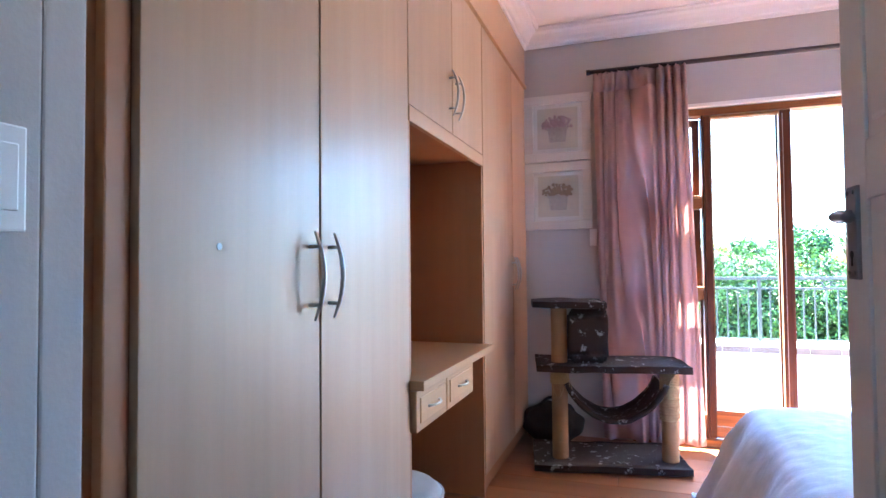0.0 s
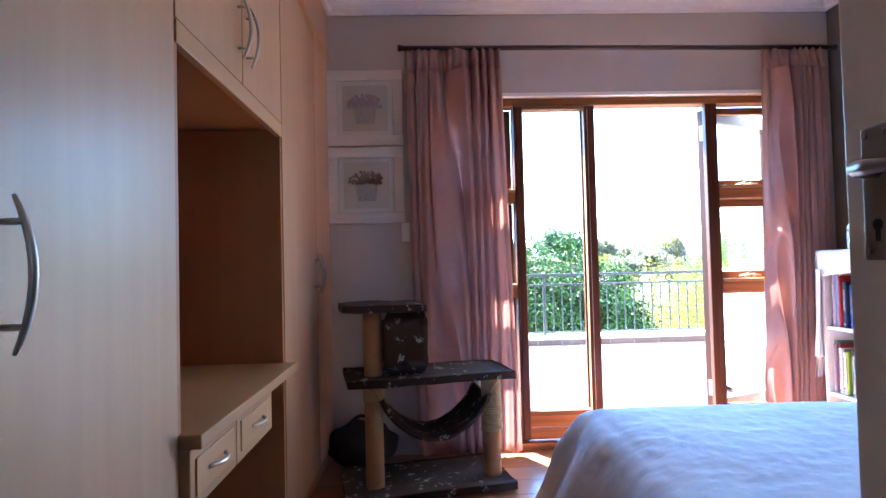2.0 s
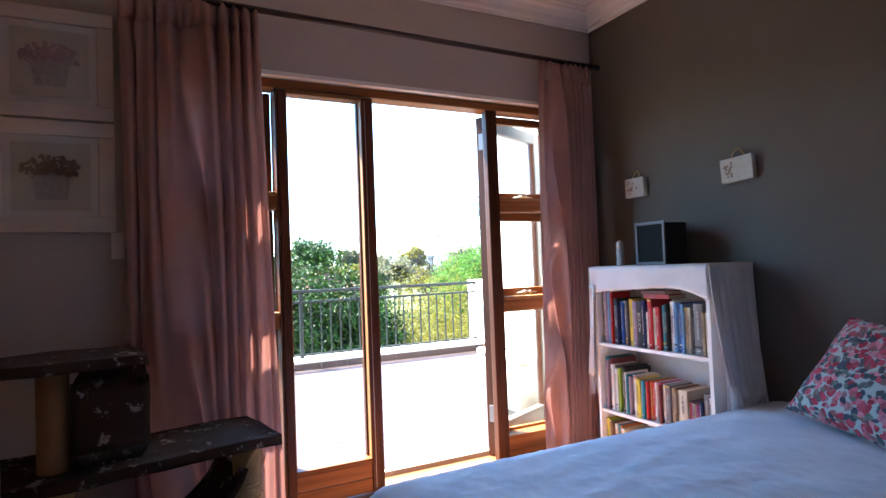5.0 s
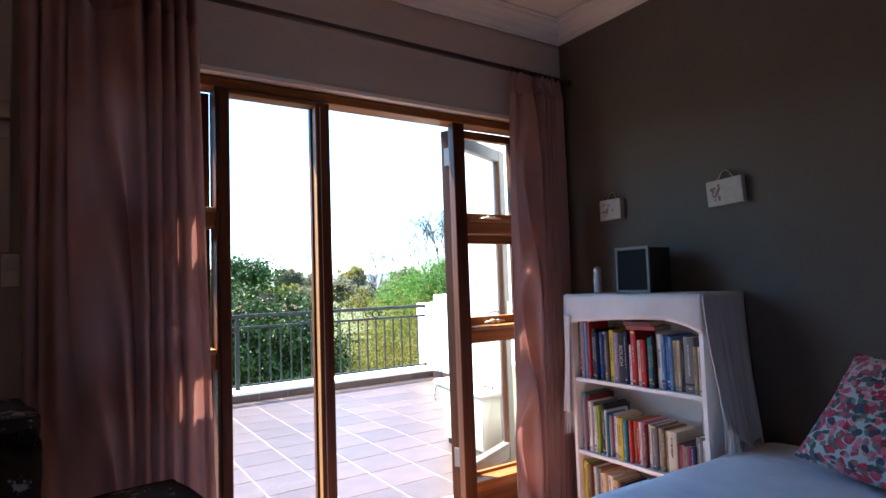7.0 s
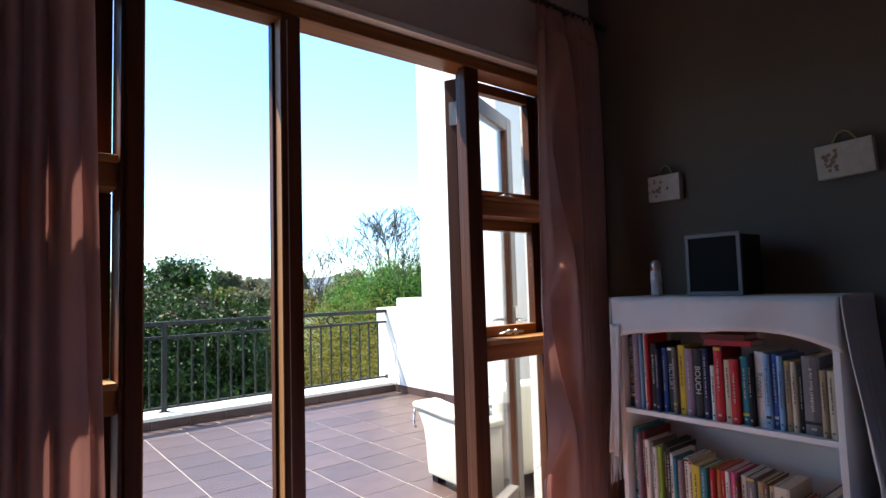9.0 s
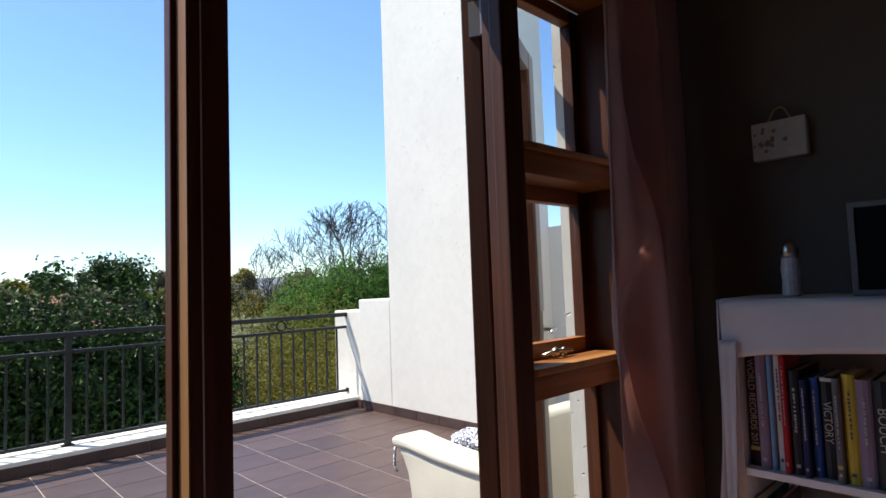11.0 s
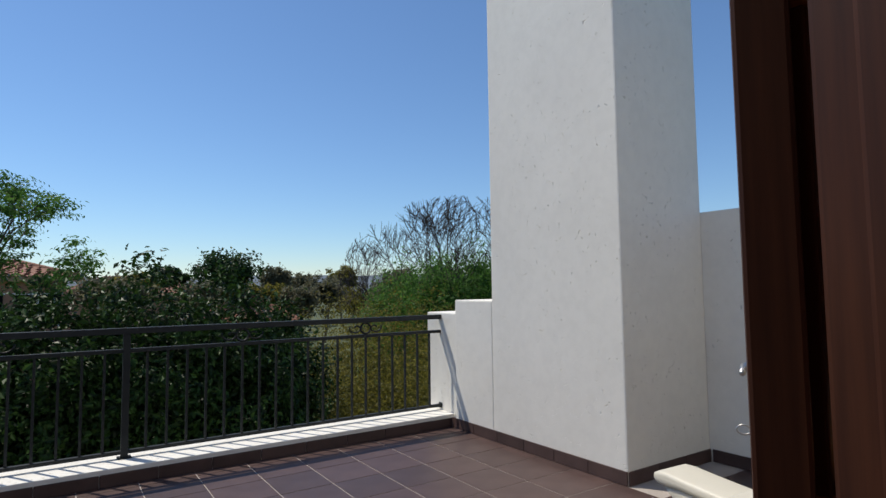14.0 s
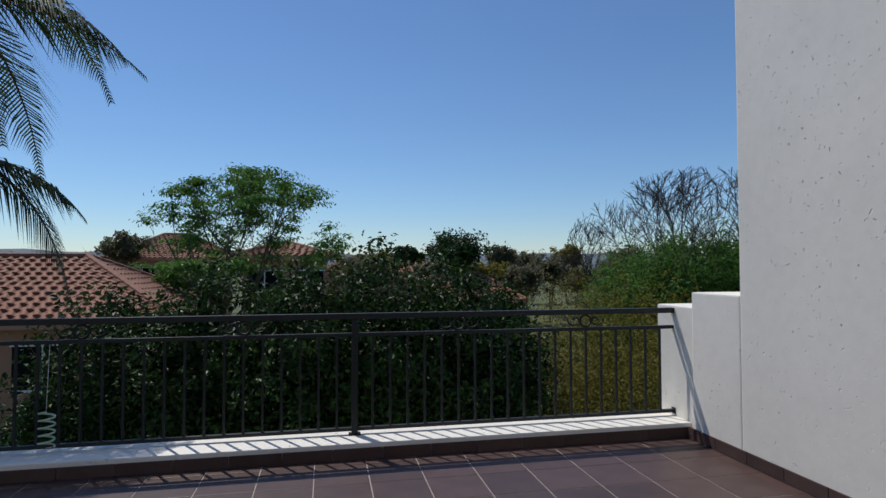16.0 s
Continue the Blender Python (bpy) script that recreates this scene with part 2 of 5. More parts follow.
M_SPREAD = cloth("pale_blue_white_spread", (0.68, 0.73, 0.80), 0.0, folds=0.16)
M_MATTRESS = plain("mattress_ticking", (0.6, 0.58, 0.55), 0.9)
M_CATCLOTH = blotched("dark_plush", (0.040, 0.025, 0.020), (0.33, 0.315, 0.31), 17, 0.592)
M_SISAL = plain("sisal_rope", (0.47, 0.33, 0.17), 0.9, 0.2, 30, 160, 0.8)
M_POST = plain("cardboard_post", (0.36, 0.195, 0.09), 0.75, 0.15, 9, 90, 0.25)
M_BLACK = plain("black_fabric", (0.012, 0.012, 0.014), 0.8, 0.2, 10, 90, 0.4)
M_LIMED = timber("limed_wood", (0.48, 0.445, 0.415), (0.63, 0.59, 0.56), 0, 0.7, 60, 0.0, 0.3)
M_MAT = plain("picture_mount", (0.70, 0.69, 0.68), 0.8, 0.03, 9, 90, 0.0)
M_PAPER = plain("print_paper", (0.56, 0.53, 0.48), 0.8, 0.05, 9, 90, 0.0)
M_INK_A = plain("mauve_print_ink", (0.36, 0.27, 0.30), 0.85, 0.35, 60, 160, 0.0)
M_INK_B = plain("brown_print_ink", (0.23, 0.16, 0.12), 0.85, 0.35, 60, 160, 0.0)
M_INK_C = plain("grey_pot_ink", (0.40, 0.37, 0.36), 0.85, 0.3, 60, 160, 0.0)
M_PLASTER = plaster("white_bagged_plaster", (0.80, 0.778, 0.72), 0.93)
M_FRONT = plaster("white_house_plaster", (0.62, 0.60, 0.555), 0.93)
M_TILE = tiled_clay("brown_terrace_tile", (0.054, 0.031, 0.028), (0.086, 0.052, 0.046), 0.42)
M_SKIRT = tiled_clay("brown_skirting_tile", (0.05, 0.028, 0.025), (0.085, 0.05, 0.044), 0.5)
M_GROUT = plain("pale_grout", (0.37, 0.325, 0.29), 0.9, 0.12, 9, 90, 0.2)
M_IRON = plain("charcoal_iron", (0.018, 0.022, 0.023), 0.55, 0.15, 9, 90, 0.1, 0.0, 0.0, 0.3)
M_SOFA = plain("cream_leatherette", (0.58, 0.545, 0.46), 0.5, 0.06, 5, 150, 0.2)
M_CROCHET = lattice("white_crochet", (0.66, 0.68, 0.72), (0.05, 0.06, 0.14), 52)
M_BARK = plain("bark", (0.10, 0.075, 0.055), 0.9, 0.3, 9, 60, 0.6)
M_TWIG = plain("bare_twig", (0.04, 0.032, 0.03), 0.9, 0.2, 9, 60, 0.2)
M_LEAF_DARK = leafy("dark_hedge_leaf", (0.005, 0.015, 0.004), (0.044, 0.100, 0.018), 0.2)
M_LEAF_MID = leafy("mid_green_leaf", (0.05, 0.13, 0.022), (0.15, 0.29, 0.06))
M_LEAF_BRIGHT = leafy("bright_green_leaf", (0.045, 0.12, 0.022), (0.125, 0.26, 0.05), 0.55)
M_LEAF_YELLOW = leafy("olive_yellow_leaf", (0.080, 0.078, 0.014), (0.25, 0.22, 0.045), 0.58)
M_LEAF_GREY = leafy("grey_green_leaf", (0.09, 0.092, 0.055), (0.20, 0.19, 0.115), 0.6)
M_PALM = leafy("palm_leaflet", (0.015, 0.03, 0.012), (0.06, 0.09, 0.03))
M_CLAY = tiled_clay("terracotta_roof", (0.17, 0.066, 0.038), (0.27, 0.115, 0.068), 0.8)
M_HOUSE = plain("house_plaster", (0.42, 0.22, 0.14), 0.85, 0.1, 3, 60, 0.2)
M_GROUND = plain("garden_ground", (0.07, 0.085, 0.03), 0.95, 0.4, 0.6, 9, 0.5)
# Wooded hills; the haze of distance is put into this blue-grey.
M_HAZED_HILL = plain("hazed_far_hills", (0.10, 0.125, 0.15), 0.95, 0.35, 0.05, 0.4, 0.0)


# ---- building blocks ----
def mesh_ob(name, bm, mat, parent=None, label="", smooth=False):
    me = bpy.data.meshes.new(name)
    bm.to_mesh(me)
    bm.free()
    if mat:
        me.materials.append(mat)
    if smooth:
        for poly in me.polygons:
            poly.use_smooth = True
    ob = new(name, me)
    ob.parent = parent
    if label:
        tagged(ob, label)
    return ob


def part(name, bm, mat, parent, label="", smooth=False):
    return mesh_ob(name, bm, mat, parent, label, smooth)


def thing(name, label, category, at=(0, 0, 0), rz=0.0, group="", kind=""):
    e = new(name)
    e.empty_display_size = 0.1
    e.matrix_world = pose(*at, 0, 0, rz)
    return tagged(e, label, category, group, kind)


def box(bm, x0, x1, y0, y1, z0, z1, bevel=0.0):
    m = Matrix.LocRotScale(((x0 + x1) / 2, (y0 + y1) / 2, (z0 + z1) / 2), None, (x1 - x0, y1 - y0, z1 - z0))
    vs = bmesh.ops.create_cube(bm, size=1, matrix=m)["verts"]
    if bevel:
        es = list({e for v in vs for e in v.link_edges})
        bmesh.ops.bevel(bm, geom=es, offset=bevel, segments=2, affect="EDGES", profile=0.6)
    return vs


def boxes(*specs, bevel=0.0):
    bm = bmesh.new()
    for s in specs:
        box(bm, *s, bevel=bevel)
    return bm


def tube(bm, pts, radius, sides=8, cap=True):
    """A tube along points; radius is a number or one for each point."""
    pts = [Vector(p) for p in pts]
    rad = radius if isinstance(radius, (list, tuple)) else [radius] * len(pts)
    rings, side = [], None
    for i, p in enumerate(pts):
        d = (pts[min(i + 1, len(pts) - 1)] - pts[max(i - 1, 0)]).normalized()
        if side is None:
            side = d.orthogonal().normalized()
        else:
            side = (side - d * side.dot(d)).normalized()
        up = d.cross(side)
        rings.append([bm.verts.new(p + rad[i] * (math.cos(a) * side + math.sin(a) * up)) for a in (2 * math.pi * k / sides for k in range(sides))])
    for a, b in zip(rings, rings[1:]):
        for k in range(sides):
            bm.faces.new((a[k], a[(k + 1) % sides], b[(k + 1) % sides], b[k]))
    if cap:
        bm.faces.new(rings[0][::-1])
        bm.faces.new(rings[-1])
    return bm


def lathe(bm, profile, at=(0, 0, 0), sides=20):
    rings = []
    for r, z in profile:
        rings.append([bm.verts.new((at[0] + r * math.cos(a), at[1] + r * math.sin(a), at[2] + z)) for a in (2 * math.pi * k / sides for k in range(sides))])
    for a, b in zip(rings, rings[1:]):
        for k in range(sides):
            bm.faces.new((a[k], a[(k + 1) % sides], b[(k + 1) % sides], b[k]))
    bm.faces.new(rings[0][::-1])
    bm.faces.new(rings[-1])
    return bm


def sheet(bm, nu, nv, f):
    """A grid of (nu+1) x (nv+1) points, f(u, v) with u, v from 0 to 1."""
    g = [[bm.verts.new(f(i / nu, j / nv)) for j in range(nv + 1)] for i in range(nu + 1)]
    for i in range(nu):
        for j in range(nv):
            bm.faces.new((g[i][j], g[i + 1][j], g[i + 1][j + 1], g[i][j + 1]))
    return bm


def thicken(ob, t):
    s = ob.modifiers.new("thickness", "SOLIDIFY")
    s.thickness, s.offset = t, 0
    return ob


def wob(x, y, z, s=1.0):
    return noise.noise(Vector((x * s, y * s, z * s)))


# ---- the room's shell ----
FL, TER = -0.04, 0.03           # bedroom floor, terrace floor
XL, XR, YW, YO = 0.72, 4.53, 6.96, 7.19
CEIL = 2.80
DX0, DX1, DZ = 2.03, 4.33, 2.165  # opening of the terrace doors
shell = "structure"

floor = mesh_ob("floor", boxes((0.6, 4.7, 1.2, 7.0, FL - 0.2, FL - 0.012)), M_JOINT)
tagged(floor, "red-brown laminate plank floor of the bedroom", "floor", kind=shell)
w_n = mesh_ob("wall_north", boxes((0.5, DX0, YW, YO, FL - 0.2, CEIL), (DX1, XR + 0.2, YW, YO, FL - 0.2, CEIL), (DX0, DX1, YW, YO, DZ, CEIL)), M_WALL)
tagged(w_n, "taupe painted wall around the terrace doors", "wall", kind=shell)
w_e = mesh_ob("wall_east", boxes((XR, XR + 0.2, 2.98, YW - 0.002, FL - 0.2, CEIL)), M_ACCENT)
tagged(w_e, "dark brown-grey painted accent wall", "wall", kind=shell)
w_s = mesh_ob("wall_south", boxes((2.56, XR, 3.0, 3.2, FL - 0.2, CEIL)), M_WALL)
tagged(w_s, "taupe painted wall beside the bedroom door", "wall", kind=shell)
w_w = mesh_ob("wall_west", boxes((XL - 0.2, XL, 3.40, YW - 0.002, FL - 0.2, CEIL)), M_WALL)
tagged(w_w, "taupe painted wall behind the wardrobes", "wall", kind=shell)
w_p = mesh_ob("wall_passage_west", boxes((XL - 0.2, 1.40, 1.2, 3.40, FL - 0.2, CEIL), (XL + 0.002, 1.40, 3.40, 3.459, FL - 0.2, CEIL), bevel=0.004), M_WALL)
tagged(w_p, "taupe painted passage wall with a light switch", "wall", kind=shell)
w_q = mesh_ob("wall_passage_east", boxes((2.56, 2.76, 1.2, 2.998, FL - 0.2, CEIL)), M_WALL)
tagged(w_q, "taupe painted passage wall", "wall", kind=shell)
w_b = mesh_ob("wall_passage_end", boxes((1.40, 2.56, 1.0, 1.2, FL - 0.2, 1.50), (1.40, 2.56, 1.0, 1.2, 1.95, CEIL), (1.40, 1.88, 1.0, 1.2, 1.50, 1.95), (2.08, 2.56, 1.0, 1.2, 1.50, 1.95)), M_WALL)
tagged(w_b, "taupe painted end wall of the passage with a window opening", "wall", kind=shell)
ceil = mesh_ob("ceiling", boxes((0.5, XR + 0.2, 1.0, YO, CEIL, CEIL + 0.15)), M_WHITE)
tagged(ceil, "white painted bedroom ceiling", "ceiling", kind=shell)


def cornice(name, a, b, inward):
    """A coved cornice along a wall's top; inward points into the room."""
    a, b, w = Vector(a), Vector(b), Vector(inward)
    prof = [(0.0, -0.11), (0.012, -0.11), (0.016, -0.092), (0.034, -0.086), (0.046, -0.06), (0.07, -0.036), (0.098, -0.026), (0.104, -0.012), (0.122, -0.010), (0.122, 0.0), (0.0, 0.0)]
    bm = bmesh.new()
    rows = [[bm.verts.new(p + w * u + Vector((0, 0, CEIL - 0.003 + v))) for u, v in prof] for p in (a, b)]
    for k in range(len(prof) - 1):
        bm.faces.new((rows[0][k], rows[1][k], rows[1][k + 1], rows[0][k + 1]))
    ob = mesh_ob(name, bm, M_WHITE)
    return tagged(ob, "white moulded plaster cornice under the ceiling", "cornice", kind=shell)


cornice("trim_north", (1.2, YW - 0.003, 0), (XR, YW - 0.003, 0), (0, -1, 0))
cornice("trim_east", (XR - 0.003, 3.2, 0), (XR - 0.003, YW, 0), (-1, 0, 0))
cornice("trim_west", (1.333, 3.462, 0), (1.333, YW, 0), (1, 0, 0))

# Added white strip that draws the light on the lintel's lower edge.
lin = mesh_ob("trim_lintel_lit", boxes((DX0 - 0.01, DX1 + 0.01, YW - 0.004, YW + 0.034, DZ - 0.001, DZ + 0.022), bevel=0.002), M_WHITE)
tagged(lin, "white strip for the lit edge of the lintel over the doors", "trim", kind=shell)

# ---- terrace shell ----
terrace = mesh_ob("terrace_floor", boxes((-2.5, 6.95, YO + 0.002, 11.32, TER - 0.25, TER - 0.0025)), M_GROUT)
tagged(terrace, "brown tiled terrace floor with pale grout", "floor", kind=shell)
col = mesh_ob("chimney_wall", boxes((5.955, 6.80, 9.09, 10.34, TER - 3.0, 6.4), (5.955, 6.80, 10.34, 10.84, TER - 3.0, 1.10), bevel=0.012), M_PLASTER)
tagged(col, "white bagged plaster chimney column with a stepped shoulder", "wall", kind=shell)
pil = mesh_ob("parapet_pier", boxes((5.985, 6.5, 10.842, 11.33, TER - 3.0, 0.985), bevel=0.012), M_PLASTER)
tagged(pil, "white plastered pier that ends the railing", "pier", kind=shell)
prp = mesh_ob("parapet_wall", boxes((6.80, 7.0, 7.192, 10.8, TER - 3.0, 1.70), bevel=0.012), M_PLASTER)
tagged(prp, "white plastered parapet wall beside the terrace", "wall", kind=shell)
kerb = mesh_ob("kerb", boxes((-2.5, 5.985, 10.905, 11.32, TER - 3.0, 0.135), bevel=0.008), M_PLASTER)
tagged(kerb, "white plastered kerb under the railing", "kerb", kind=shell)
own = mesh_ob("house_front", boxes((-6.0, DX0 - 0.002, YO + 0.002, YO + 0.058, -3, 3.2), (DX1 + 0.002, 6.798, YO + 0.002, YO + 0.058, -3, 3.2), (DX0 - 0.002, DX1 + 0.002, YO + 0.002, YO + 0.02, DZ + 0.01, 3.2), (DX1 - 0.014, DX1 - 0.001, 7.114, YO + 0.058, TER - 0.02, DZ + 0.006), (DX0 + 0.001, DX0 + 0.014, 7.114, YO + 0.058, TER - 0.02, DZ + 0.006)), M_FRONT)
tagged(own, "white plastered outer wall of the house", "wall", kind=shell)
roof = mesh_ob("house_roof", boxes((-6.0, 6.8, 0.5, YO + 0.05, 3.2, 3.35)), M_PLASTER)
tagged(roof, "flat roof slab over the bedroom", "roof", kind=shell)

# ---- terrace doors ----
FY0, FY1 = 7.00, 7.11            # the frame's depth
frame_ob = thing("door_frame", "varnished reddish-brown timber frame of the terrace doors", "door frame", kind=shell)


def member(parent, name, x0, x1, y0, y1, z0, z1, mat, bevel=0.006, label=""):
    return part(name, boxes((x0, x1, y0, y1, z0, z1), bevel=bevel), mat, parent, label)


member(frame_ob, "head", DX0, DX1, FY0, FY1, 2.115, DZ - 0.004, M_MERANTI_LIT)
member(frame_ob, "jamb", DX0, DX0 + 0.06, FY0, FY1 + 0.05, FL, 2.114, M_MERANTI_SHADED)
member(frame_ob, "jamb", DX1 - 0.06, DX1, FY0, FY1 + 0.05, FL, 2.114, M_MERANTI_SHADED)
member(frame_ob, "mullion", 2.488, 2.502, 6.990, FY1, FL, 2.114, M_MERANTI_SHADED)
part("mullion", boxes((3.731, 3.808, FY0, FY0 + 0.042, FL, 2.114), (3.755, 3.808, FY0 + 0.042, 7.088, FL, 2.114), bevel=0.005), M_MERANTI_SHADED, frame_ob)
member(frame_ob, "sill", DX0 - 0.0, DX1, FY0 - 0.05, FY1 + 0.06, FL - 0.05, FL + 0.045, M_MERANTI_LIT)


def sidelight(name, x0, x1, label, latch_dir):
    """A side window of three lights, two of them opening casements, over a boarded foot."""
    w = thing(name, label, "window", kind=shell)
    lights = [(1.585, 2.115, True), (0.985, 1.50, True), (0.155, 0.90, False)]
    for z in (1.50, 0.90):
        member(w, "transom", x0, x1, FY0 + 0.002, FY1 + 0.035, z, z + 0.085, M_MERANTI_LIT)
        # Sill strip in the amber that has sunlight painted in.
        part("transom_sill", boxes((x0 + 0.002, x1 - 0.002, FY0 - 0.012, FY0 + 0.03, z + 0.066, z + 0.086), bevel=0.005), M_SUNLIT, w)
    member(w, "foot_panel", x0, x1, FY0 + 0.02, FY1 - 0.01, FL + 0.045, 0.10, M_MERANTI_LIT, 0.004)
    member(w, "foot_rail", x0, x1, FY0 + 0.002, FY1 + 0.03, 0.10, 0.155, M_MERANTI_LIT)
    for a, b, opens in lights:
        t = 0.046 if opens else 0.016
        y0, y1 = (FY0 + 0.112, FY0 + 0.152) if opens else (FY0 + 0.10, FY0 + 0.125)
        cs = part("casement", boxes((x0, x0 + t, y0, y1, a, b), (x1 - t, x1, y0, y1, a, b), bevel=0.003), M_MERANTI_SHADED, w)
        part("casement_rail", boxes((x0 + t, x1 - t, y0, y1, a, a + t), (x0 + t, x1 - t, y0, y1, b - t, b), bevel=0.003), M_MERANTI_LIT, cs)
        g = part("pane", boxes((x0 + t, x1 - t, y0 + 0.018, y0 + 0.022, a + t, b - t)), M_GLASS, w)
        g.visible_shadow = False
        if opens:
            mid = (x0 + x1) / 2
            bm = bmesh.new()
            tube(bm, [(mid - 0.07, FY0 + 0.095, a + 0.012), (mid - 0.02, FY0 + 0.078, a + 0.022), (mid + 0.07 * latch_dir, FY0 + 0.086, a + 0.016)], [0.005, 0.007, 0.005], 8)
            lathe(bm, [(0.004, 0.0), (0.013, 0.002), (0.013, 0.018), (0.006, 0.026)], (mid - 0.02, FY0 + 0.084, a + 0.005), 12)
            lathe(bm, [(0.004, 0.0), (0.010, 0.002), (0.010, 0.02), (0.004, 0.026)], (mid + 0.025, FY0 + 0.086, a + 0.003), 12)
            part("window_stay", bm, M_CHROME, w, "small nickel casement stay", True)
    return w


sidelight("window_1", DX0 + 0.06, 2.488, "side window of three panes in varnished timber behind the curtain", 1)
sidelight("window_2", 3.808, DX1 - 0.06, "side window of three panes in varnished timber, casements closed", 1)


def glazed_leaf(name, width, label, hand_plate=True, hinge=0.075, s=0.075, top=0.075, deep=0.045, set_back=0.02, skin=None):
    """A glazed door leaf: hinge stile at x=0, thickness from y=0 to 0.045."""
    d = thing(name, label, "door", kind=shell)
    z0, z1 = 0.012, 2.106
    rail = skin or M_MERANTI_LIT
    for x0, x1, mat in ((0, hinge, M_MERANTI_SHADED), (width - s, width, skin or M_MERANTI_SHADED)):
        part("stile", boxes((x0, x1, 0, deep, z0, z1), bevel=0.005), mat, d)
    part("top_rail", boxes((hinge, width - s, 0.002, deep - 0.002, z1 - top, z1), bevel=0.004), rail, d)
    part("glazing_rail", boxes((hinge, width - s, 0.0, deep, 0.16, 0.19), bevel=0.004), rail, d)
    for z in (0.012, 0.088):
        part("kick_board", boxes((hinge, width - s, 0.008, 0.038, z, z + 0.072), bevel=0.004), rail, d)
    bead = boxes((hinge, hinge + 0.012, set_back - 0.012, set_back + 0.018, 0.19, z1 - top), (width - s - 0.012, width - s, set_back - 0.012, set_back + 0.018, 0.19, z1 - top), bevel=0.003)
    part("glazing_bead", bead, M_MERANTI_SHADED, d)
    g = part("pane", boxes((hinge + 0.012, width - s - 0.012, set_back, set_back + 0.005, 0.19, z1 - top)), M_GLASS, d)
    g.visible_shadow = False
    if hand_plate:
        pl = part("handle_plate", boxes((width - 0.058, width - 0.022, -0.006, deep + 0.006, 0.86, 1.10), bevel=0.004), M_CHROME, d, "pale steel handle plate")
        bm = bmesh.new()
        for yy in (-0.05, 0.095):
            tube(bm, [(width - 0.04, 0.02, 1.03), (width - 0.04, yy, 1.03), (width - 0.06, yy, 1.032), (width - 0.14, yy, 1.028)], [0.008, 0.008, 0.008, 0.006], 8)
        part("lever", bm, M_CHROME, pl, "", True)
    if set_back > 0.04:
        for x0, x1 in ((hinge, hinge + 0.003), (width - s - 0.003, width - s)):
            # Thin lining whose amber colour stands for sun on the stile's side.
            part("glazing_reveal", boxes((x0, x1, 0.004, set_back - 0.0125, 0.191, z1 - top - 0.001)), M_SUNLIT, d, "inner edge with sunlight painted in amber")
        part("seal_strip", boxes((width - s + 0.017, width - s + 0.0195, -0.0015, 0.002, z0 + 0.02, z1 - 0.02)), M_LIMED, d, "thin pale line along the stile")
    return d


fixed_leaf = glazed_leaf("door_2", 0.504, "closed glazed terrace door leaf with a boarded foot", False, 0.042, 0.066, 0.018, 0.085, 0.062)
fixed_leaf.matrix_world = pose(2.503, 6.985, 0.0)
open_leaf = glazed_leaf("door_3", 0.725, "glazed terrace door leaf swung wide open outwards", deep=0.056, skin=M_GREY_TIMBER)
open_leaf.matrix_world = pose(3.780, 7.114, 0.0, 0, 0, 25.5)
kb = bmesh.new()
tube(kb, [(0.705, 0.048, 0.895), (0.705, 0.090, 0.893)], 0.003, 8)
tube(kb, [(0.705, 0.104 + 0.014 * math.cos(a), 0.893 + 0.010 * math.sin(a)) for a in (2 * math.pi * k / 14 for k in range(15))], 0.002, 6, False)
part("key", kb, M_CHROME, open_leaf, "small steel key left in the lock", True)
for z in (0.22, 1.9):
    hb = bmesh.new()
    tube(hb, [(-0.012, -0.012, z), (-0.012, -0.012, z + 0.1)], 0.008, 10)
    box(hb, -0.012, 0.002, -0.008, 0.03, z, z + 0.1)
    part("hinge", hb, M_SHADED_METAL, open_leaf, "worn steel butt hinge", False)

# ---- bedroom door, switches ----
bd = thing("door_1", "white enamelled panel door standing open into the bedroom", "door", kind=shell)
bd.matrix_world = pose(2.469, 3.279, FL, 0, 0, 90)      # x runs from the hinge to the lock edge
W, H = 0.86, 2.03
bm = boxes((0, W, -0.014, 0.014, 0.01, H))
part("core", bm, M_GLOSSWHITE, bd)
for x0, x1 in ((0, 0.11), (W - 0.11, W), (0.35, 0.46)):
    part("stile", boxes((x0, x1, -0.02, 0.02, 0.008, H + 0.002), bevel=0.004), M_GLOSSWHITE, bd)
for z0, z1 in ((0.008, 0.2), (0.62, 0.74), (1.28, 1.38), (1.92, H + 0.002)):
    for x0, x1 in ((0.11, 0.35), (0.46, W - 0.11)):
        part("rail", boxes((x0, x1, -0.0195, 0.0195, z0, z1), bevel=0.003), M_GLOSSWHITE, bd)
for z0, z1 in ((0.2, 0.62), (0.74, 1.28), (1.38, 1.92)):
    for x0, x1 in ((0.11, 0.35), (0.46, W - 0.11)):
        part("raised_panel", boxes((x0 + 0.025, x1 - 0.025, -0.019, 0.019, z0 + 0.025, z1 - 0.025), bevel=0.007), M_GLOSSWHITE, bd)
# Lock plate and lever are darkened for the door's unlit side.
pl = part("lock_plate", boxes((W - 0.082, W - 0.036, 0.0, 0.027, 1.145, 1.308), bevel=0.003), M_SHADED_METAL, bd, "worn nickel lock plate with keyhole, shade in its dark colour")
bm = bmesh.new()
for zz in (1.156, 1.297):
    for xx in (W - 0.073, W - 0.045):
        tube(bm, [(xx, 0.025, zz), (xx, 0.030, zz)], 0.004, 8)
part("screw", bm, M_SHADED_METAL, pl)
bm = bmesh.new()
tube(bm, [(W - 0.059, 0.02, 1.255), (W - 0.059, 0.05, 1.255)], 0.012, 12)
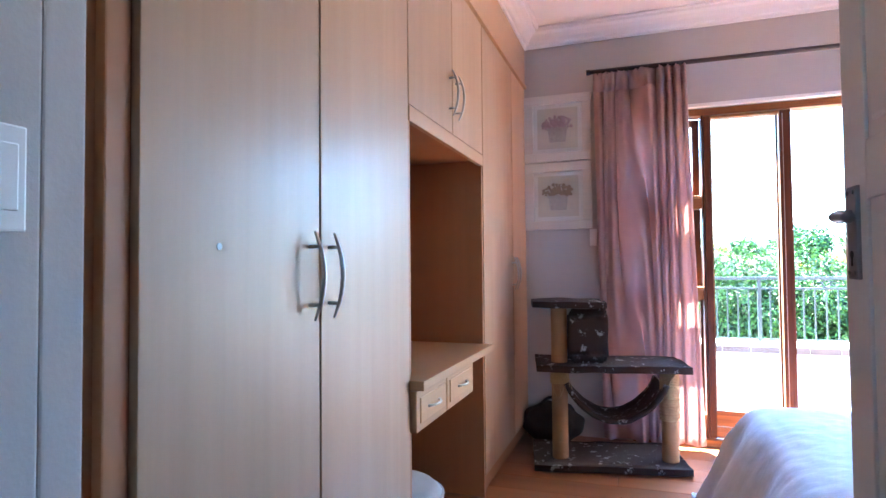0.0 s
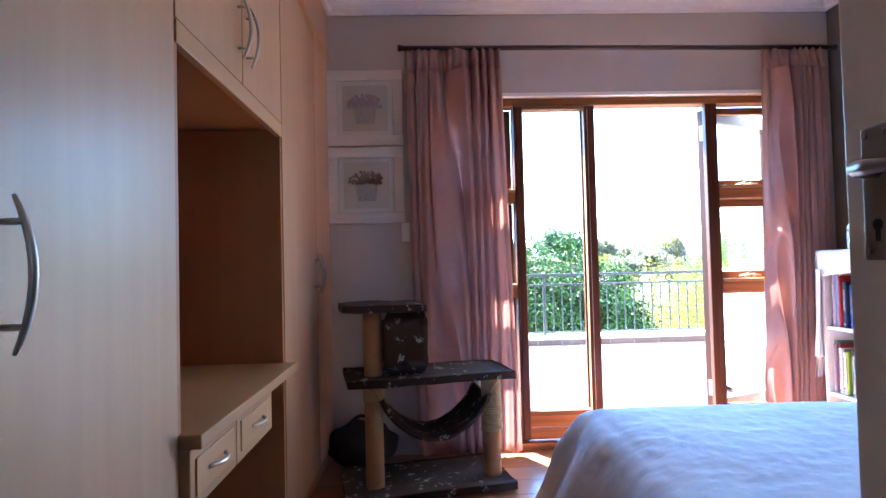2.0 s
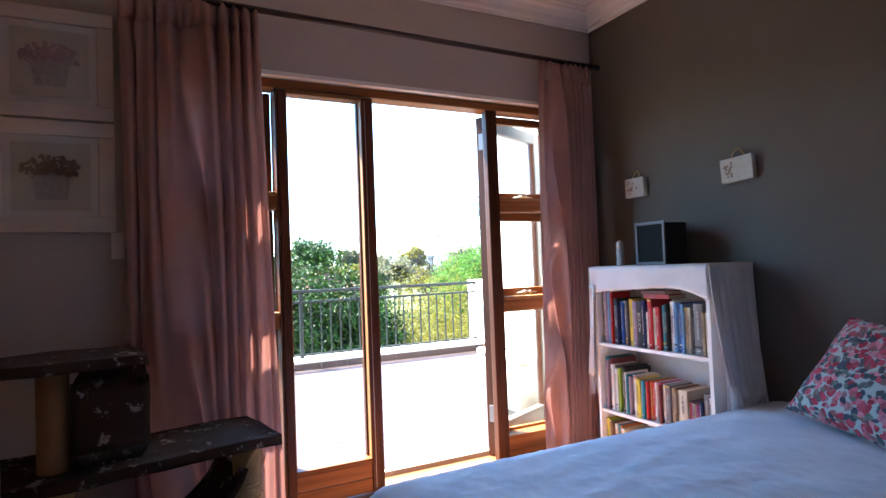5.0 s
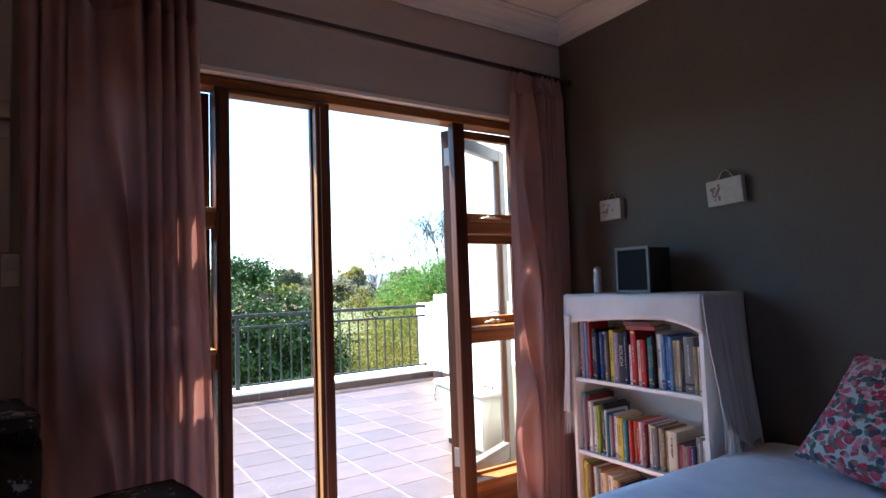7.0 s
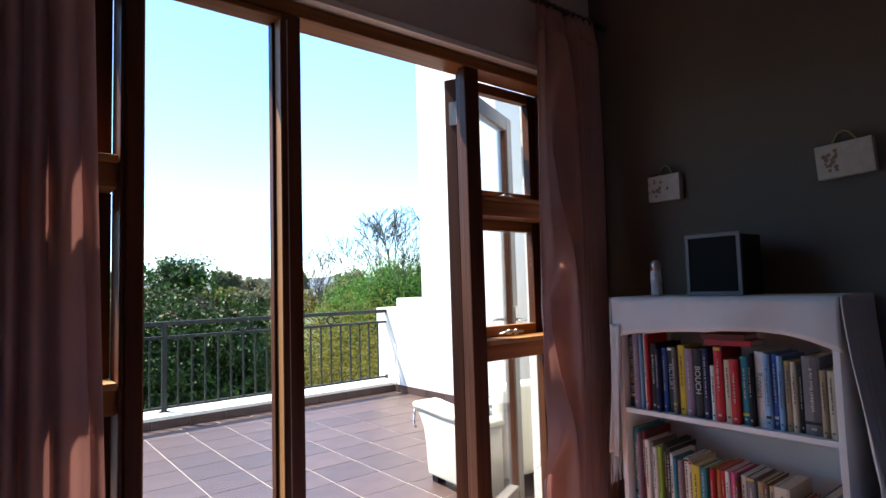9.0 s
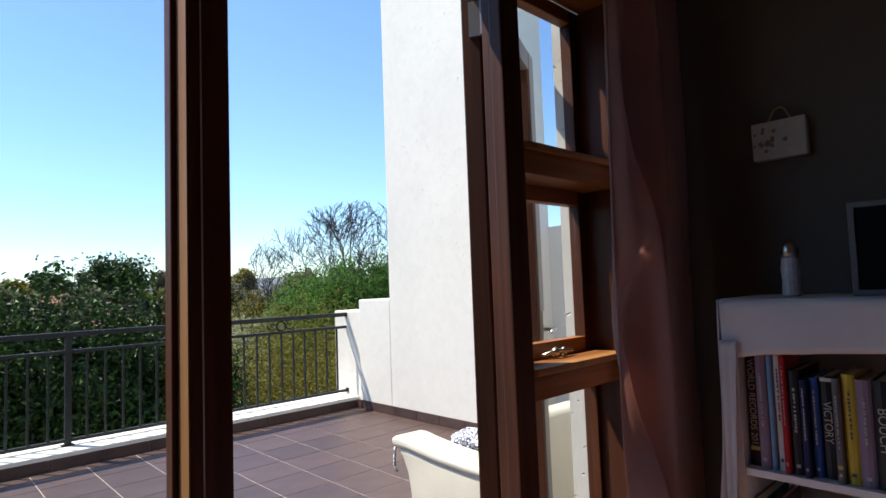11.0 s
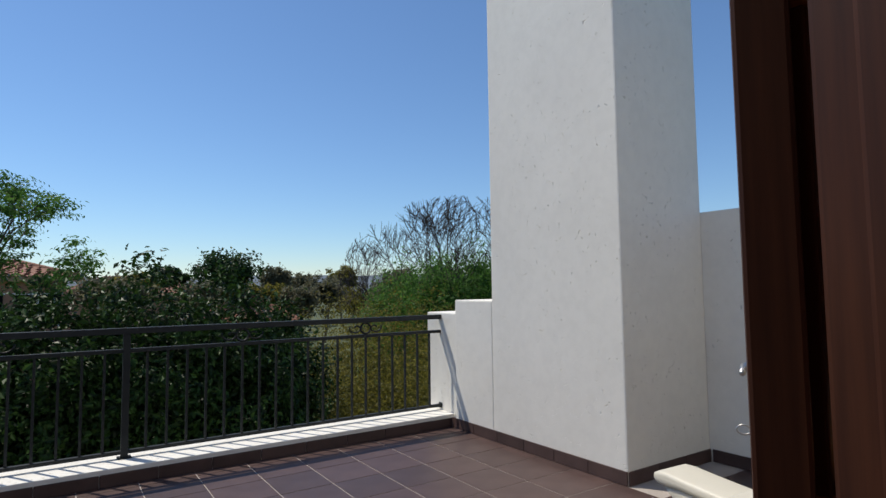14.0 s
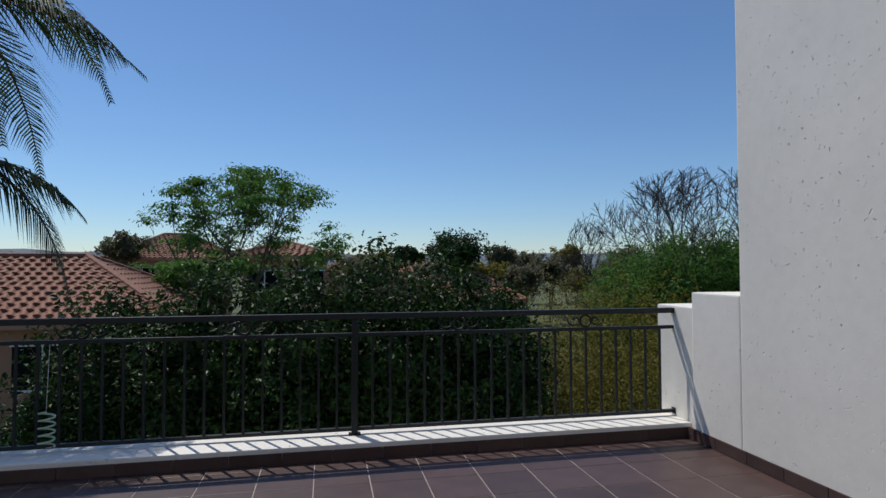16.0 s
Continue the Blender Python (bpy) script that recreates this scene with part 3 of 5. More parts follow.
tube(bm, [(W - 0.059, 0.052, 1.255), (W - 0.09, 0.06, 1.253), (W - 0.13, 0.058, 1.250), (W - 0.165, 0.062, 1.247)], [0.010, 0.009, 0.007, 0.009], 10)
part("lever", bm, M_SHADED_METAL, bd, "nickel lever handle", True)
bm = bmesh.new()
tube(bm, [(W - 0.059, 0.026, 1.188), (W - 0.059, 0.0285, 1.188)], 0.007, 12)
box(bm, W - 0.062, W - 0.056, 0.026, 0.0285, 1.168, 1.188)
part("keyhole", bm, M_BLACK, pl)


def switch(label, at, rz, w, h, rockers):
    s = thing("light_switch", label, "light switch", at, rz)
    part("plate", boxes((-w / 2, w / 2, -0.010, 0.0, -h / 2, h / 2), bevel=0.003), M_PLASTIC, s)
    n = len(rockers)
    for z0, z1 in rockers:
        part("rocker", boxes((-w * 0.36, w * 0.36, -0.014, -0.008, z0, z1), bevel=0.002), M_PLASTIC, s)
    return s


switch("white plastic rocker light switch on the passage wall", (1.401, 3.333, 1.24), 90, 0.085, 0.124, [(-0.038, 0.040)])
switch("white plastic double light switch beside the curtain", (1.795, YW - 0.001, 1.325), 0, 0.05, 0.115, [(-0.045, -0.004), (0.004, 0.045)])

# ---- wardrobes ----
WX = 1.328                        # the doors' faces
DT, DB = 2.40, 0.06               # top and foot of the tall doors


def bow_handle(parent, y, z0, z1, out=0.036):
    """A bowed bar handle on two pegs, upright on a face that looks along +x."""
    bm, zc, h = bmesh.new(), (z0 + z1) / 2, (z1 - z0) / 2
    pts = [(WX + 0.006 + out * (1 - (k / 5) ** 2 * 0.72), y, zc + h * k / 5) for k in range(-5, 6)]
    tube(bm, pts, [0.003, 0.0045, 0.0055, 0.006, 0.0065, 0.0065, 0.0065, 0.006, 0.0055, 0.0045, 0.003], 8)
    for s in (-1, 1):
        tube(bm, [(WX, y, zc + s * h * 0.66), (WX + 0.006 + out * 0.66, y, zc + s * h * 0.66)], 0.005, 8)
    return part("handle", bm, M_CHROME, parent, "bowed brushed nickel bar handle", True)


def tall_unit(y0, y1, split, label):
    u = thing("wardrobe_unit", label, "wardrobe", group="fitted wardrobes")
    part("carcass", boxes((XL + 0.005, WX - 0.022, y0, y1, FL + 0.002, DT)), M_NICHE_SHADED, u)
    part("plinth", boxes((WX - 0.06, WX - 0.023, y0, y1, FL + 0.001, DB - 0.004)), M_MAPLE_Y, u)
    edges = [y0, *split, y1]
    doors = []
    for a, b in zip(edges, edges[1:]):
        d = part("door", boxes((WX - 0.02, WX, a + 0.004, b - 0.004, DB, DT - 0.003), bevel=0.0025), M_MAPLE, u)
        part("edge_strip", boxes((WX - 0.0215, WX - 0.006, b - 0.0042, b - 0.0012, DB, DT - 0.003)), M_EDGE, d)
        doors.append(d)
    return u, doors


u1, dd = tall_unit(3.608, 4.755, [4.165], "tall pale maple wardrobe with two closed doors")
bow_handle(dd[0], 4.114, 1.005, 1.222)
bow_handle(dd[1], 4.206, 1.005, 1.222)
bm = bmesh.new()
tube(bm, [(WX - 0.001, 3.797, 1.176), (WX + 0.002, 3.797, 1.176)], 0.007, 12)
part("screw_cap", bm, M_SHADED_METAL, dd[0], "small dull screw cap")
u2, dd = tall_unit(5.770, YW - 0.004, [6.50], "tall pale maple wardrobe with two closed doors beside the window wall")
bow_handle(dd[0], 6.462, 0.98, 1.19)
bow_handle(dd[1], 6.538, 0.98, 1.19)

# Recess and filler boards use the maple with shade in its colour.
rec = mesh_ob("recess_panel", boxes((XL + 0.01, WX - 0.03, 3.461, 3.556, FL, DT)), M_NICHE_SHADED)
tagged(rec, "recessed board beside the wardrobe, shade put into its brown", "panel", kind=shell)
fill = mesh_ob("filler_panel", boxes((XL + 0.01, WX - 0.012, 3.557, 3.606, FL, DT), bevel=0.004), M_NICHE_SHADED)
tagged(fill, "narrow maple filler panel between wall and wardrobe, painted darker for shade", "panel", kind=shell)
pel = mesh_ob("fascia", boxes((WX - 0.03, WX + 0.004, 3.462, YW - 0.003, DT + 0.001, CEIL - 0.10), (WX - 0.03, WX + 0.016, 3.462, YW - 0.003, DT + 0.002, DT + 0.028), bevel=0.004), M_MAPLE_Y)
tagged(pel, "maple fascia board above the wardrobe doors", "fascia", kind=shell)

nu = thing("dressing_unit", "maple dressing table niche with drawers and overhead cupboard", "dressing table", group="fitted wardrobes")
N0, N1 = 4.757, 5.768
# The niche's shade is in the colour of its back and sides.
part("back", boxes((XL + 0.01, XL + 0.03, N0 + 0.02, N1 - 0.02, FL, 1.70)), M_NICHE_SHADED, nu)
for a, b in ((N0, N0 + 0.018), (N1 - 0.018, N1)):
    part("side_panel", boxes((XL + 0.01, WX - 0.004, a, b, FL, DT)), M_NICHE_SHADED, nu)
part("niche_top", boxes((XL + 0.032, WX - 0.006, N0 + 0.019, N1 - 0.019, 1.68, 1.698)), M_NICHE_SHADED, nu)
part("light_pelmet", boxes((WX - 0.022, WX + 0.002, N0 + 0.004, N1 - 0.004, 1.652, 1.708), bevel=0.003), M_MAPLE_Y, nu)
part("desk_top", boxes((XL + 0.032, WX + 0.05, N0 + 0.002, N1 - 0.002, 0.702, 0.736), bevel=0.004), M_MAPLE_Y, nu)
for a, b in ((N0 + 0.004, 5.085), (5.093, 5.47)):
    d = part("drawer", boxes((WX - 0.02, WX + 0.022, a, b, 0.555, 0.698), bevel=0.004), M_MAPLE_Y, nu)
    part("drawer_panel", boxes((WX + 0.020, WX + 0.027, a + 0.03, b - 0.03, 0.582, 0.672), bevel=0.003), M_MAPLE_Y, d)
    bm, yc = bmesh.new(), (a + b) / 2
    tube(bm, [(WX + 0.024 + 0.026 * (1 - (k / 4) ** 2 * 0.9), yc + 0.062 * k / 4, 0.628) for k in range(-4, 5)], 0.005, 8)
    for s in (-1, 1):
        tube(bm, [(WX + 0.02, yc + s * 0.05, 0.628), (WX + 0.038, yc + s * 0.05, 0.628)], 0.005, 8)
    part("handle", bm, M_CHROME, d, "small bowed nickel handle", True)
part("drawer_box", boxes((XL + 0.2, WX - 0.021, N0 + 0.03, 5.46, 0.56, 0.70)), M_NICHE_SHADED, nu)
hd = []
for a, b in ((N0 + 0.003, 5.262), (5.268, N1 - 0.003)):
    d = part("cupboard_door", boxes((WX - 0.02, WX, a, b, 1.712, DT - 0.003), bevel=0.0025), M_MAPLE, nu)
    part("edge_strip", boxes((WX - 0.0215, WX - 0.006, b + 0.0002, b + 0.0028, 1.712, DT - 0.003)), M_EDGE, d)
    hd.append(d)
part("cupboard_box", boxes((XL + 0.032, WX - 0.022, N0 + 0.02, N1 - 0.02, 1.712, DT - 0.01)), M_NICHE_SHADED, nu)
bow_handle(hd[0], 5.222, 1.78, 1.98)
bow_handle(hd[1], 5.308, 1.78, 1.98)

pouf = thing("pouf", "low round pale grey pouf under the dressing table", "pouf", (1.10, 5.12, FL))
bm = bmesh.new()
lathe(bm, [(0.10, 0.0), (0.19, 0.01), (0.21, 0.05), (0.215, 0.17), (0.205, 0.235), (0.17, 0.268), (0.05, 0.276)], sides=28)
M_POUF = plain("grey_pouf_fabric", (0.40, 0.40, 0.41), 0.9, 0.08, 9, 160, 0.4)
part("cushion_body", bm, M_POUF, pouf, "", True)
bm = bmesh.new()
tube(bm, [(0.208 * math.cos(a), 0.208 * math.sin(a), 0.231) for a in (2 * math.pi * k / 28 for k in range(29))], 0.006, 6)
part("piping", bm, M_POUF, pouf)


# ---- curtains and rod ----
def curtain(label, x0, x1, ztop, zbot, seed, folds, flare, lean):
    rnd = random.Random(seed)
    ph = [rnd.uniform(0, 6.28) for _ in range(6)]
    c = thing("curtain", label, "curtain", group="bedroom curtains")

    def f(u, v):
        z = ztop + (zbot - ztop) * v
        g = min(1.0, v / 0.05)
        wide = 1 + flare * v
        xc = (x0 + x1) / 2 + lean * v
        warp = u + 0.085 * math.sin(5 * u + ph[0] + 1.6 * v) + 0.045 * math.sin(11 * u + ph[1] + 3.1 * v) + 0.085 * v * math.sin(2.4 * v + 4 * u + ph[5])
        a = 2 * math.pi * folds * warp + ph[2]
        amp = (0.012 + 0.046 * g) * (0.7 + 0.5 * math.sin(5.3 * u + ph[3] + 2.2 * v))
        hem_in = min(1.0, 0.2 + min(u, 1 - u) / 0.08)
        amp *= hem_in
        amp2 = 0.013 * hem_in * g * math.sin(2.1 * a + ph[4] + 2 * v)
        x = xc + (u - 0.5) * (x1 - x0) * wide + 0.012 * hem_in * g * math.sin(a + 1.2)
        y = 6.862 + amp * math.sin(a) + amp2 + 0.012 * wob(u * 6, v * 3, seed) * v
        z += 0.006 * math.sin(a * 2) * (1 - g) + (0.012 * math.sin(a * 0.5 + ph[5]) if v > 0.99 else 0)
        return Vector((x, y, z))

    bm = bmesh.new()
    sheet(bm, 150, 46, f)
    thicken(part("cloth", bm, M_CURTAIN, c, "", True), 0.003)
    bm = bmesh.new()
    sheet(bm, 90, 2, lambda u, v: f(u, 0.052 * v) + Vector((0, -0.006 - 0.004 * math.sin(2 * math.pi * folds * 2.2 * u), 0.004)))
    thicken(part("heading_tape", bm, M_CURTAIN, c, "gathered pencil-pleat heading", True), 0.002)
    for k in range(9):
        bm = bmesh.new()
        x = x0 + (x1 - x0) * (k + 0.5) / 9
        tube(bm, [(x + 0.004 * math.cos(a), 6.862 + 0.019 * math.cos(a), 2.438 - 0.0081 * (x - 1.79) + 0.019 * math.sin(a)) for a in (2 * math.pi * j / 12 for j in range(13))], 0.002, 5, False)
        part("curtain_ring", bm, M_ROD, c)
    return c


curtain("long dusty pink curtain gathered beside the pictures", 1.815, 2.395, 2.425, FL + 0.03, 3, 7.0, 0.06, 0.055)
curtain("long dusty pink curtain gathered in the room's corner", 4.03, 4.43, 2.408, FL + 0.03, 8, 8.5, 0.22, -0.02)
rod = thing("curtain_rod", "thin dark metal curtain rod above the terrace doors", "curtain rod")
bm = bmesh.new()
tube(bm, [(1.79, 6.862, 2.442), (4.50, 6.862, 2.420)], 0.015, 12)
part("pole", bm, M_ROD, rod, "", True)
for x in (1.785, 4.495):
    bm = bmesh.new()
    tube(bm, [(x - 0.012, 6.862, 2.442 - 0.0081 * (x - 1.79)), (x + 0.012, 6.862, 2.442 - 0.0081 * (x - 1.79))], 0.019, 12)
    part("finial", bm, M_ROD, rod)
for x in (1.86, 4.44):
    bm, zz = bmesh.new(), 2.442 - 0.0081 * (x - 1.79)
    tube(bm, [(x, YW - 0.001, zz), (x, 6.862, zz)], 0.006, 8)
    tube(bm, [(x, YW - 0.001, zz), (x, YW - 0.008, zz)], 0.022, 12)
    part("bracket", bm, M_ROD, rod)


# ---- pictures ----
def picture(label, z0, z1, ink, seed):
    p = thing("picture", label, "picture", (1.56, YW - 0.001, (z0 + z1) / 2), group="potted plant prints")
    w, h, fw = 0.232, (z1 - z0) / 2, 0.062
    part("frame", boxes((-w, w, -0.028, 0, -h, -h + fw), (-w, w, -0.028, 0, h - fw, h), (-w, -w + fw, -0.0275, 0, -h + fw, h - fw), (w - fw, w, -0.0275, 0, -h + fw, h - fw), bevel=0.004), M_LIMED, p, "whitewashed wooden frame")
    iw, ih = w - fw, h - fw
    part("mount", boxes((-iw, iw, -0.012, -0.002, -ih, ih)), M_MAT, p)
    part("print", boxes((-iw + 0.03, iw - 0.03, -0.0145, -0.0125, -ih + 0.03, ih - 0.03)), M_PAPER, p)
    bm = bmesh.new()
    prof = [(-0.068, 0.0), (0.068, 0.0), (0.056, -0.098), (-0.056, -0.098)]
    bm.faces.new([bm.verts.new((x, -0.0155, z)) for x, z in prof])
    bm.faces.new([bm.verts.new((x, -0.0158, z)) for x, z in [(-0.076, 0.012), (0.076, 0.012), (0.076, -0.010), (-0.076, -0.010)]])
    part("painted_pot", bm, M_INK_C, p)
    rnd, bm = random.Random(seed), bmesh.new()
    for _ in range(190):
        a, r = rnd.uniform(-0.15, math.pi + 0.15), rnd.uniform(0.01, 0.078)
        x, z, s = 1.4 * r * math.cos(a), 0.014 + 0.95 * r * math.sin(a), rnd.uniform(0.005, 0.012)
        y = -0.0162 - rnd.random() * 0.0006
        bm.faces.new([bm.verts.new((x + s * math.cos(q), y, z + s * math.sin(q))) for q in (0.2, 1.5, 2.6, 3.9, 5.1)])
    part("painted_plant", bm, ink, p)
    bm = boxes((-iw, iw, -0.0195, -0.0185, -ih, ih))
    part("picture_glass", bm, M_GLASS, p).visible_shadow = False
    return p


picture("square print of a mauve potted plant in a whitewashed frame", 1.864, 2.334, M_INK_A, 4)
picture("square print of a brown potted plant in a whitewashed frame", 1.384, 1.854, M_INK_B, 9)

pw = thing("window_3", "white framed window at the end of the passage", "window", kind=shell)
part("window_frame", boxes((1.88, 2.08, 1.06, 1.12, 1.50, 1.53), (1.88, 2.08, 1.06, 1.12, 1.92, 1.95), (1.88, 1.91, 1.06, 1.12, 1.53, 1.92), (2.05, 2.08, 1.06, 1.12, 1.53, 1.92), bevel=0.004), M_WHITE, pw)
part("pane", boxes((1.91, 2.05, 1.088, 1.092, 1.53, 1.92)), M_GLASS, pw).visible_shadow = False

# ---- cat tree ----
ct = thing("cat_tree", "worn cat tree with dark plush shelves, posts and a sling", "cat tree", (1.51, 6.15, FL), 11)


def plush(name, x0, x1, y0, y1, z0, z1, seed, label=""):
    """A padded board with a soft, uneven cloth cover."""
    bm = bmesh.new()
    box(bm, x0, x1, y0, y1, z0, z1)
    bmesh.ops.subdivide_edges(bm, edges=bm.edges[:], cuts=7, use_grid_fill=True)
    cx, cy, cz = (x0 + x1) / 2, (y0 + y1) / 2, (z0 + z1) / 2
    for v in bm.verts:
        c = v.co
        ex, ey, ez = abs(c.x - cx) / (x1 - x0) * 2, abs(c.y - cy) / (y1 - y0) * 2, abs(c.z - cz) / (z1 - z0) * 2
        if ez > 0.9:
            c.z -= math.copysign(0.16 * (z1 - z0) * (max(ex, ey) ** 10), c.z - cz)
        c += Vector((0.004 * wob(c.x + seed, c.y, c.z, 9), 0.004 * wob(c.x, c.y + seed, c.z, 9), 0.008 * wob(c.x, c.y, c.z + seed, 8)))
    return part(name, bm, M_CATCLOTH, ct, label, True)


plush("base", 0.0, 0.86, 0.02, 0.50, 0.002, 0.050, 1)
plush("middle_shelf", 0.02, 0.88, 0.06, 0.46, 0.552, 0.606, 2)
plush("top_shelf", 0.0, 0.42, 0.06, 0.42, 0.922, 0.968, 3)
plush("cubby_panel", 0.20, 0.43, 0.10, 0.13, 0.606, 0.925, 4, "dark plush panel with white paw marks")
plush("cubby_side", 0.40, 0.43, 0.13, 0.40, 0.608, 0.925, 5)
for x, y, z0, z1, mat in ((0.155, 0.16, 0.048, 0.557, M_POST), (0.155, 0.16, 0.603, 0.925, M_POST), (0.775, 0.16, 0.048, 0.557, M_POST)):
    bm = bmesh.new()
    lathe(bm, [(0.046, z0), (0.047, z0 + 0.01), (0.046, (z0 + z1) / 2), (0.047, z1)], (x, y, 0), 22)
    part("post", bm, mat, ct, "", True)
for x, z0, z1, sd in ((0.775, 0.28, 0.55, 2), (0.155, 0.48, 0.55, 5)):
    bm, rnd, pts = bmesh.new(), random.Random(sd), []
    n = int((z1 - z0) / 0.0085) * 12
    for k in range(n):
        a = 2 * math.pi * k / 12
        r = 0.0505 + (0.004 * math.sin(k * 0.31) if z0 + (z1 - z0) * k / n < 0.42 else 0)
        pts.append((x + r * math.cos(a), 0.16 + r * math.sin(a), z0 + (z1 - z0) * k / n))
    tube(bm, pts, 0.0045, 5)
    part("sisal_rope", bm, M_SISAL, ct, "frayed sisal rope wound round the post", True)
    bm = bmesh.new()
    for _ in range(26):
        a, z = rnd.uniform(3.4, 6.1), rnd.uniform(z0, z1)
        p = Vector((x + 0.053 * math.cos(a), 0.16 + 0.053 * math.sin(a), z))
        q = p + Vector((rnd.uniform(-0.02, 0.03), -0.012, rnd.uniform(-0.09, -0.01)))
        tube(bm, [p, (p + q) / 2 + Vector((rnd.uniform(-0.01, 0.012), -0.01, 0.008)), q], 0.0014, 4)
    tagged(part("frayed_strand", bm, M_SISAL, ct), kind="stuff")
bm = bmesh.new()
sheet(bm, 30, 8, lambda u, v: Vector((0.19 + 0.56 * u, 0.10 + 0.30 * v + 0.01 * wob(u * 5, v * 3, 1), 0.475 - 0.215 * (1 - (2 * u - 1) ** 2) ** 0.8 + 0.015 * (2 * v - 1) ** 2 + 0.006 * wob(u * 9, v * 6, 4))))
thicken(part("sling", bm, M_CATCLOTH, ct, "sagging dark plush hammock sling", True), 0.028)
for x0, x1 in ((0.20, 0.13), (0.74, 0.80)):
    bm = bmesh.new()
    tube(bm, [(x0, 0.115, 0.45), ((x0 + x1) / 2, 0.105, 0.52), (x1, 0.10, 0.56)], 0.005, 6)
    part("sling_cord", bm, M_SISAL, ct)

bag = thing("bag", "slumped black fabric bag on the floor behind the cat tree", "bag", (1.52, 6.80, FL))
bm = bmesh.new()
bmesh.ops.create_icosphere(bm, subdivisions=4, radius=1.0)
for v in bm.verts:
    c = v.co
    k = 1 + 0.16 * wob(c.x, c.y, c.z, 2.2)
    v.co = Vector((c.x * 0.20 * k, c.y * 0.10 * k, max(0.0, 0.12 + c.z * 0.14 * k)))
part("body", bm, M_BLACK, bag, "", True)
bm = bmesh.new()
tube(bm, [(-0.08 + 0.16 * k / 10, -0.03, 0.235 + 0.06 * math.sin(math.pi * k / 10)) for k in range(11)], 0.010, 8)
part("strap", bm, M_BLACK, bag, "", True)

# ---- bed ----
BX, BY0, BY1, BZ = 2.60, 4.28, 5.86, 0.50
bed = thing("bed", "double bed with its head against the dark wall", "bed", ((BX + XR) / 2, (BY0 + BY1) / 2, FL))
ox, oy = (BX + XR) / 2, (BY0 + BY1) / 2
part("bed_base", boxes((BX + 0.07 - ox, XR - 0.03 - ox, BY0 + 0.06 - oy, BY1 - 0.06 - oy, 0.12, 0.32), bevel=0.02), M_MATTRESS, bed)
part("mattress", boxes((BX + 0.05 - ox, XR - 0.02 - ox, BY0 + 0.05 - oy, BY1 - 0.05 - oy, 0.322, BZ - FL - 0.022), bevel=0.05), M_MATTRESS, bed)
for x in (BX + 0.16, XR - 0.14):
    for y in (BY0 + 0.16, BY1 - 0.16):
        part("leg", boxes((x - ox - 0.03, x - ox + 0.03, y - oy - 0.03, y - oy + 0.03, 0.0, 0.121), bevel=0.006), M_MERANTI_SHADED, bed)

spread = thing("bedspread", "pale blue-white bedspread hanging to the floor, lightly creased", "bedspread")


def drape(X, Y):
    ex, ey = max(0.0, BX - X), max(0.0, Y - BY1) - max(0.0, BY0 - Y)
    d = math.hypot(ex, ey)
    x, y = max(X, BX), min(max(Y, BY0), BY1)
    z = BZ + 0.008 * wob(X, Y, 0, 2.3) + 0.004 * wob(X * 0.6, Y * 1.6, 3, 7) + 0.003 * wob(X, Y, 5, 16) + 0.003 * wob(X, Y * 1.5, 8, 34)
    edge = min(x - BX, BY1 - y, y - BY0)
    z -= 0.03 * math.exp(-max(edge, 0) / 0.05)
    if d > 0:
        nx, ny = -ex / d, ey / d
        along = Y if ex > abs(ey) else X
        fold = 0.020 * math.sin(along * 13 + 2 * math.sin(along * 3.1)) + 0.012 * wob(X, Y, 2, 6)
        r = 0.05
        h = r * (1 - math.exp(-d / r)) + 0.40 * d + fold * min(1, d / 0.2)
        x, y = x + nx * h, y + ny * h
        z = z - max(0.0, d * 0.93 - 0.025 * (1 - math.exp(-d / 0.03)))
    return Vector((x, y, max(z, FL + 0.006 + 0.004 * math.sin(9 * X + 11 * Y))))


bm = bmesh.new()
sheet(bm, 190, 180, lambda u, v: drape(BX - 0.57 + (XR - 0.012 - BX + 0.57) * u, BY0 - 0.5 + (BY1 - BY0 + 1.0) * v))
thicken(part("cloth", bm, M_SPREAD, spread, "", True), 0.006)
bm = bmesh.new()
tube(bm, [drape(BX - 0.562, BY0 - 0.48 + (BY1 - BY0 + 0.96) * k / 160) + Vector((0, 0, 0.006)) for k in range(161)], 0.0045, 5)
part("hem", bm, M_SPREAD, spread, "stitched hem of the bedspread", True)


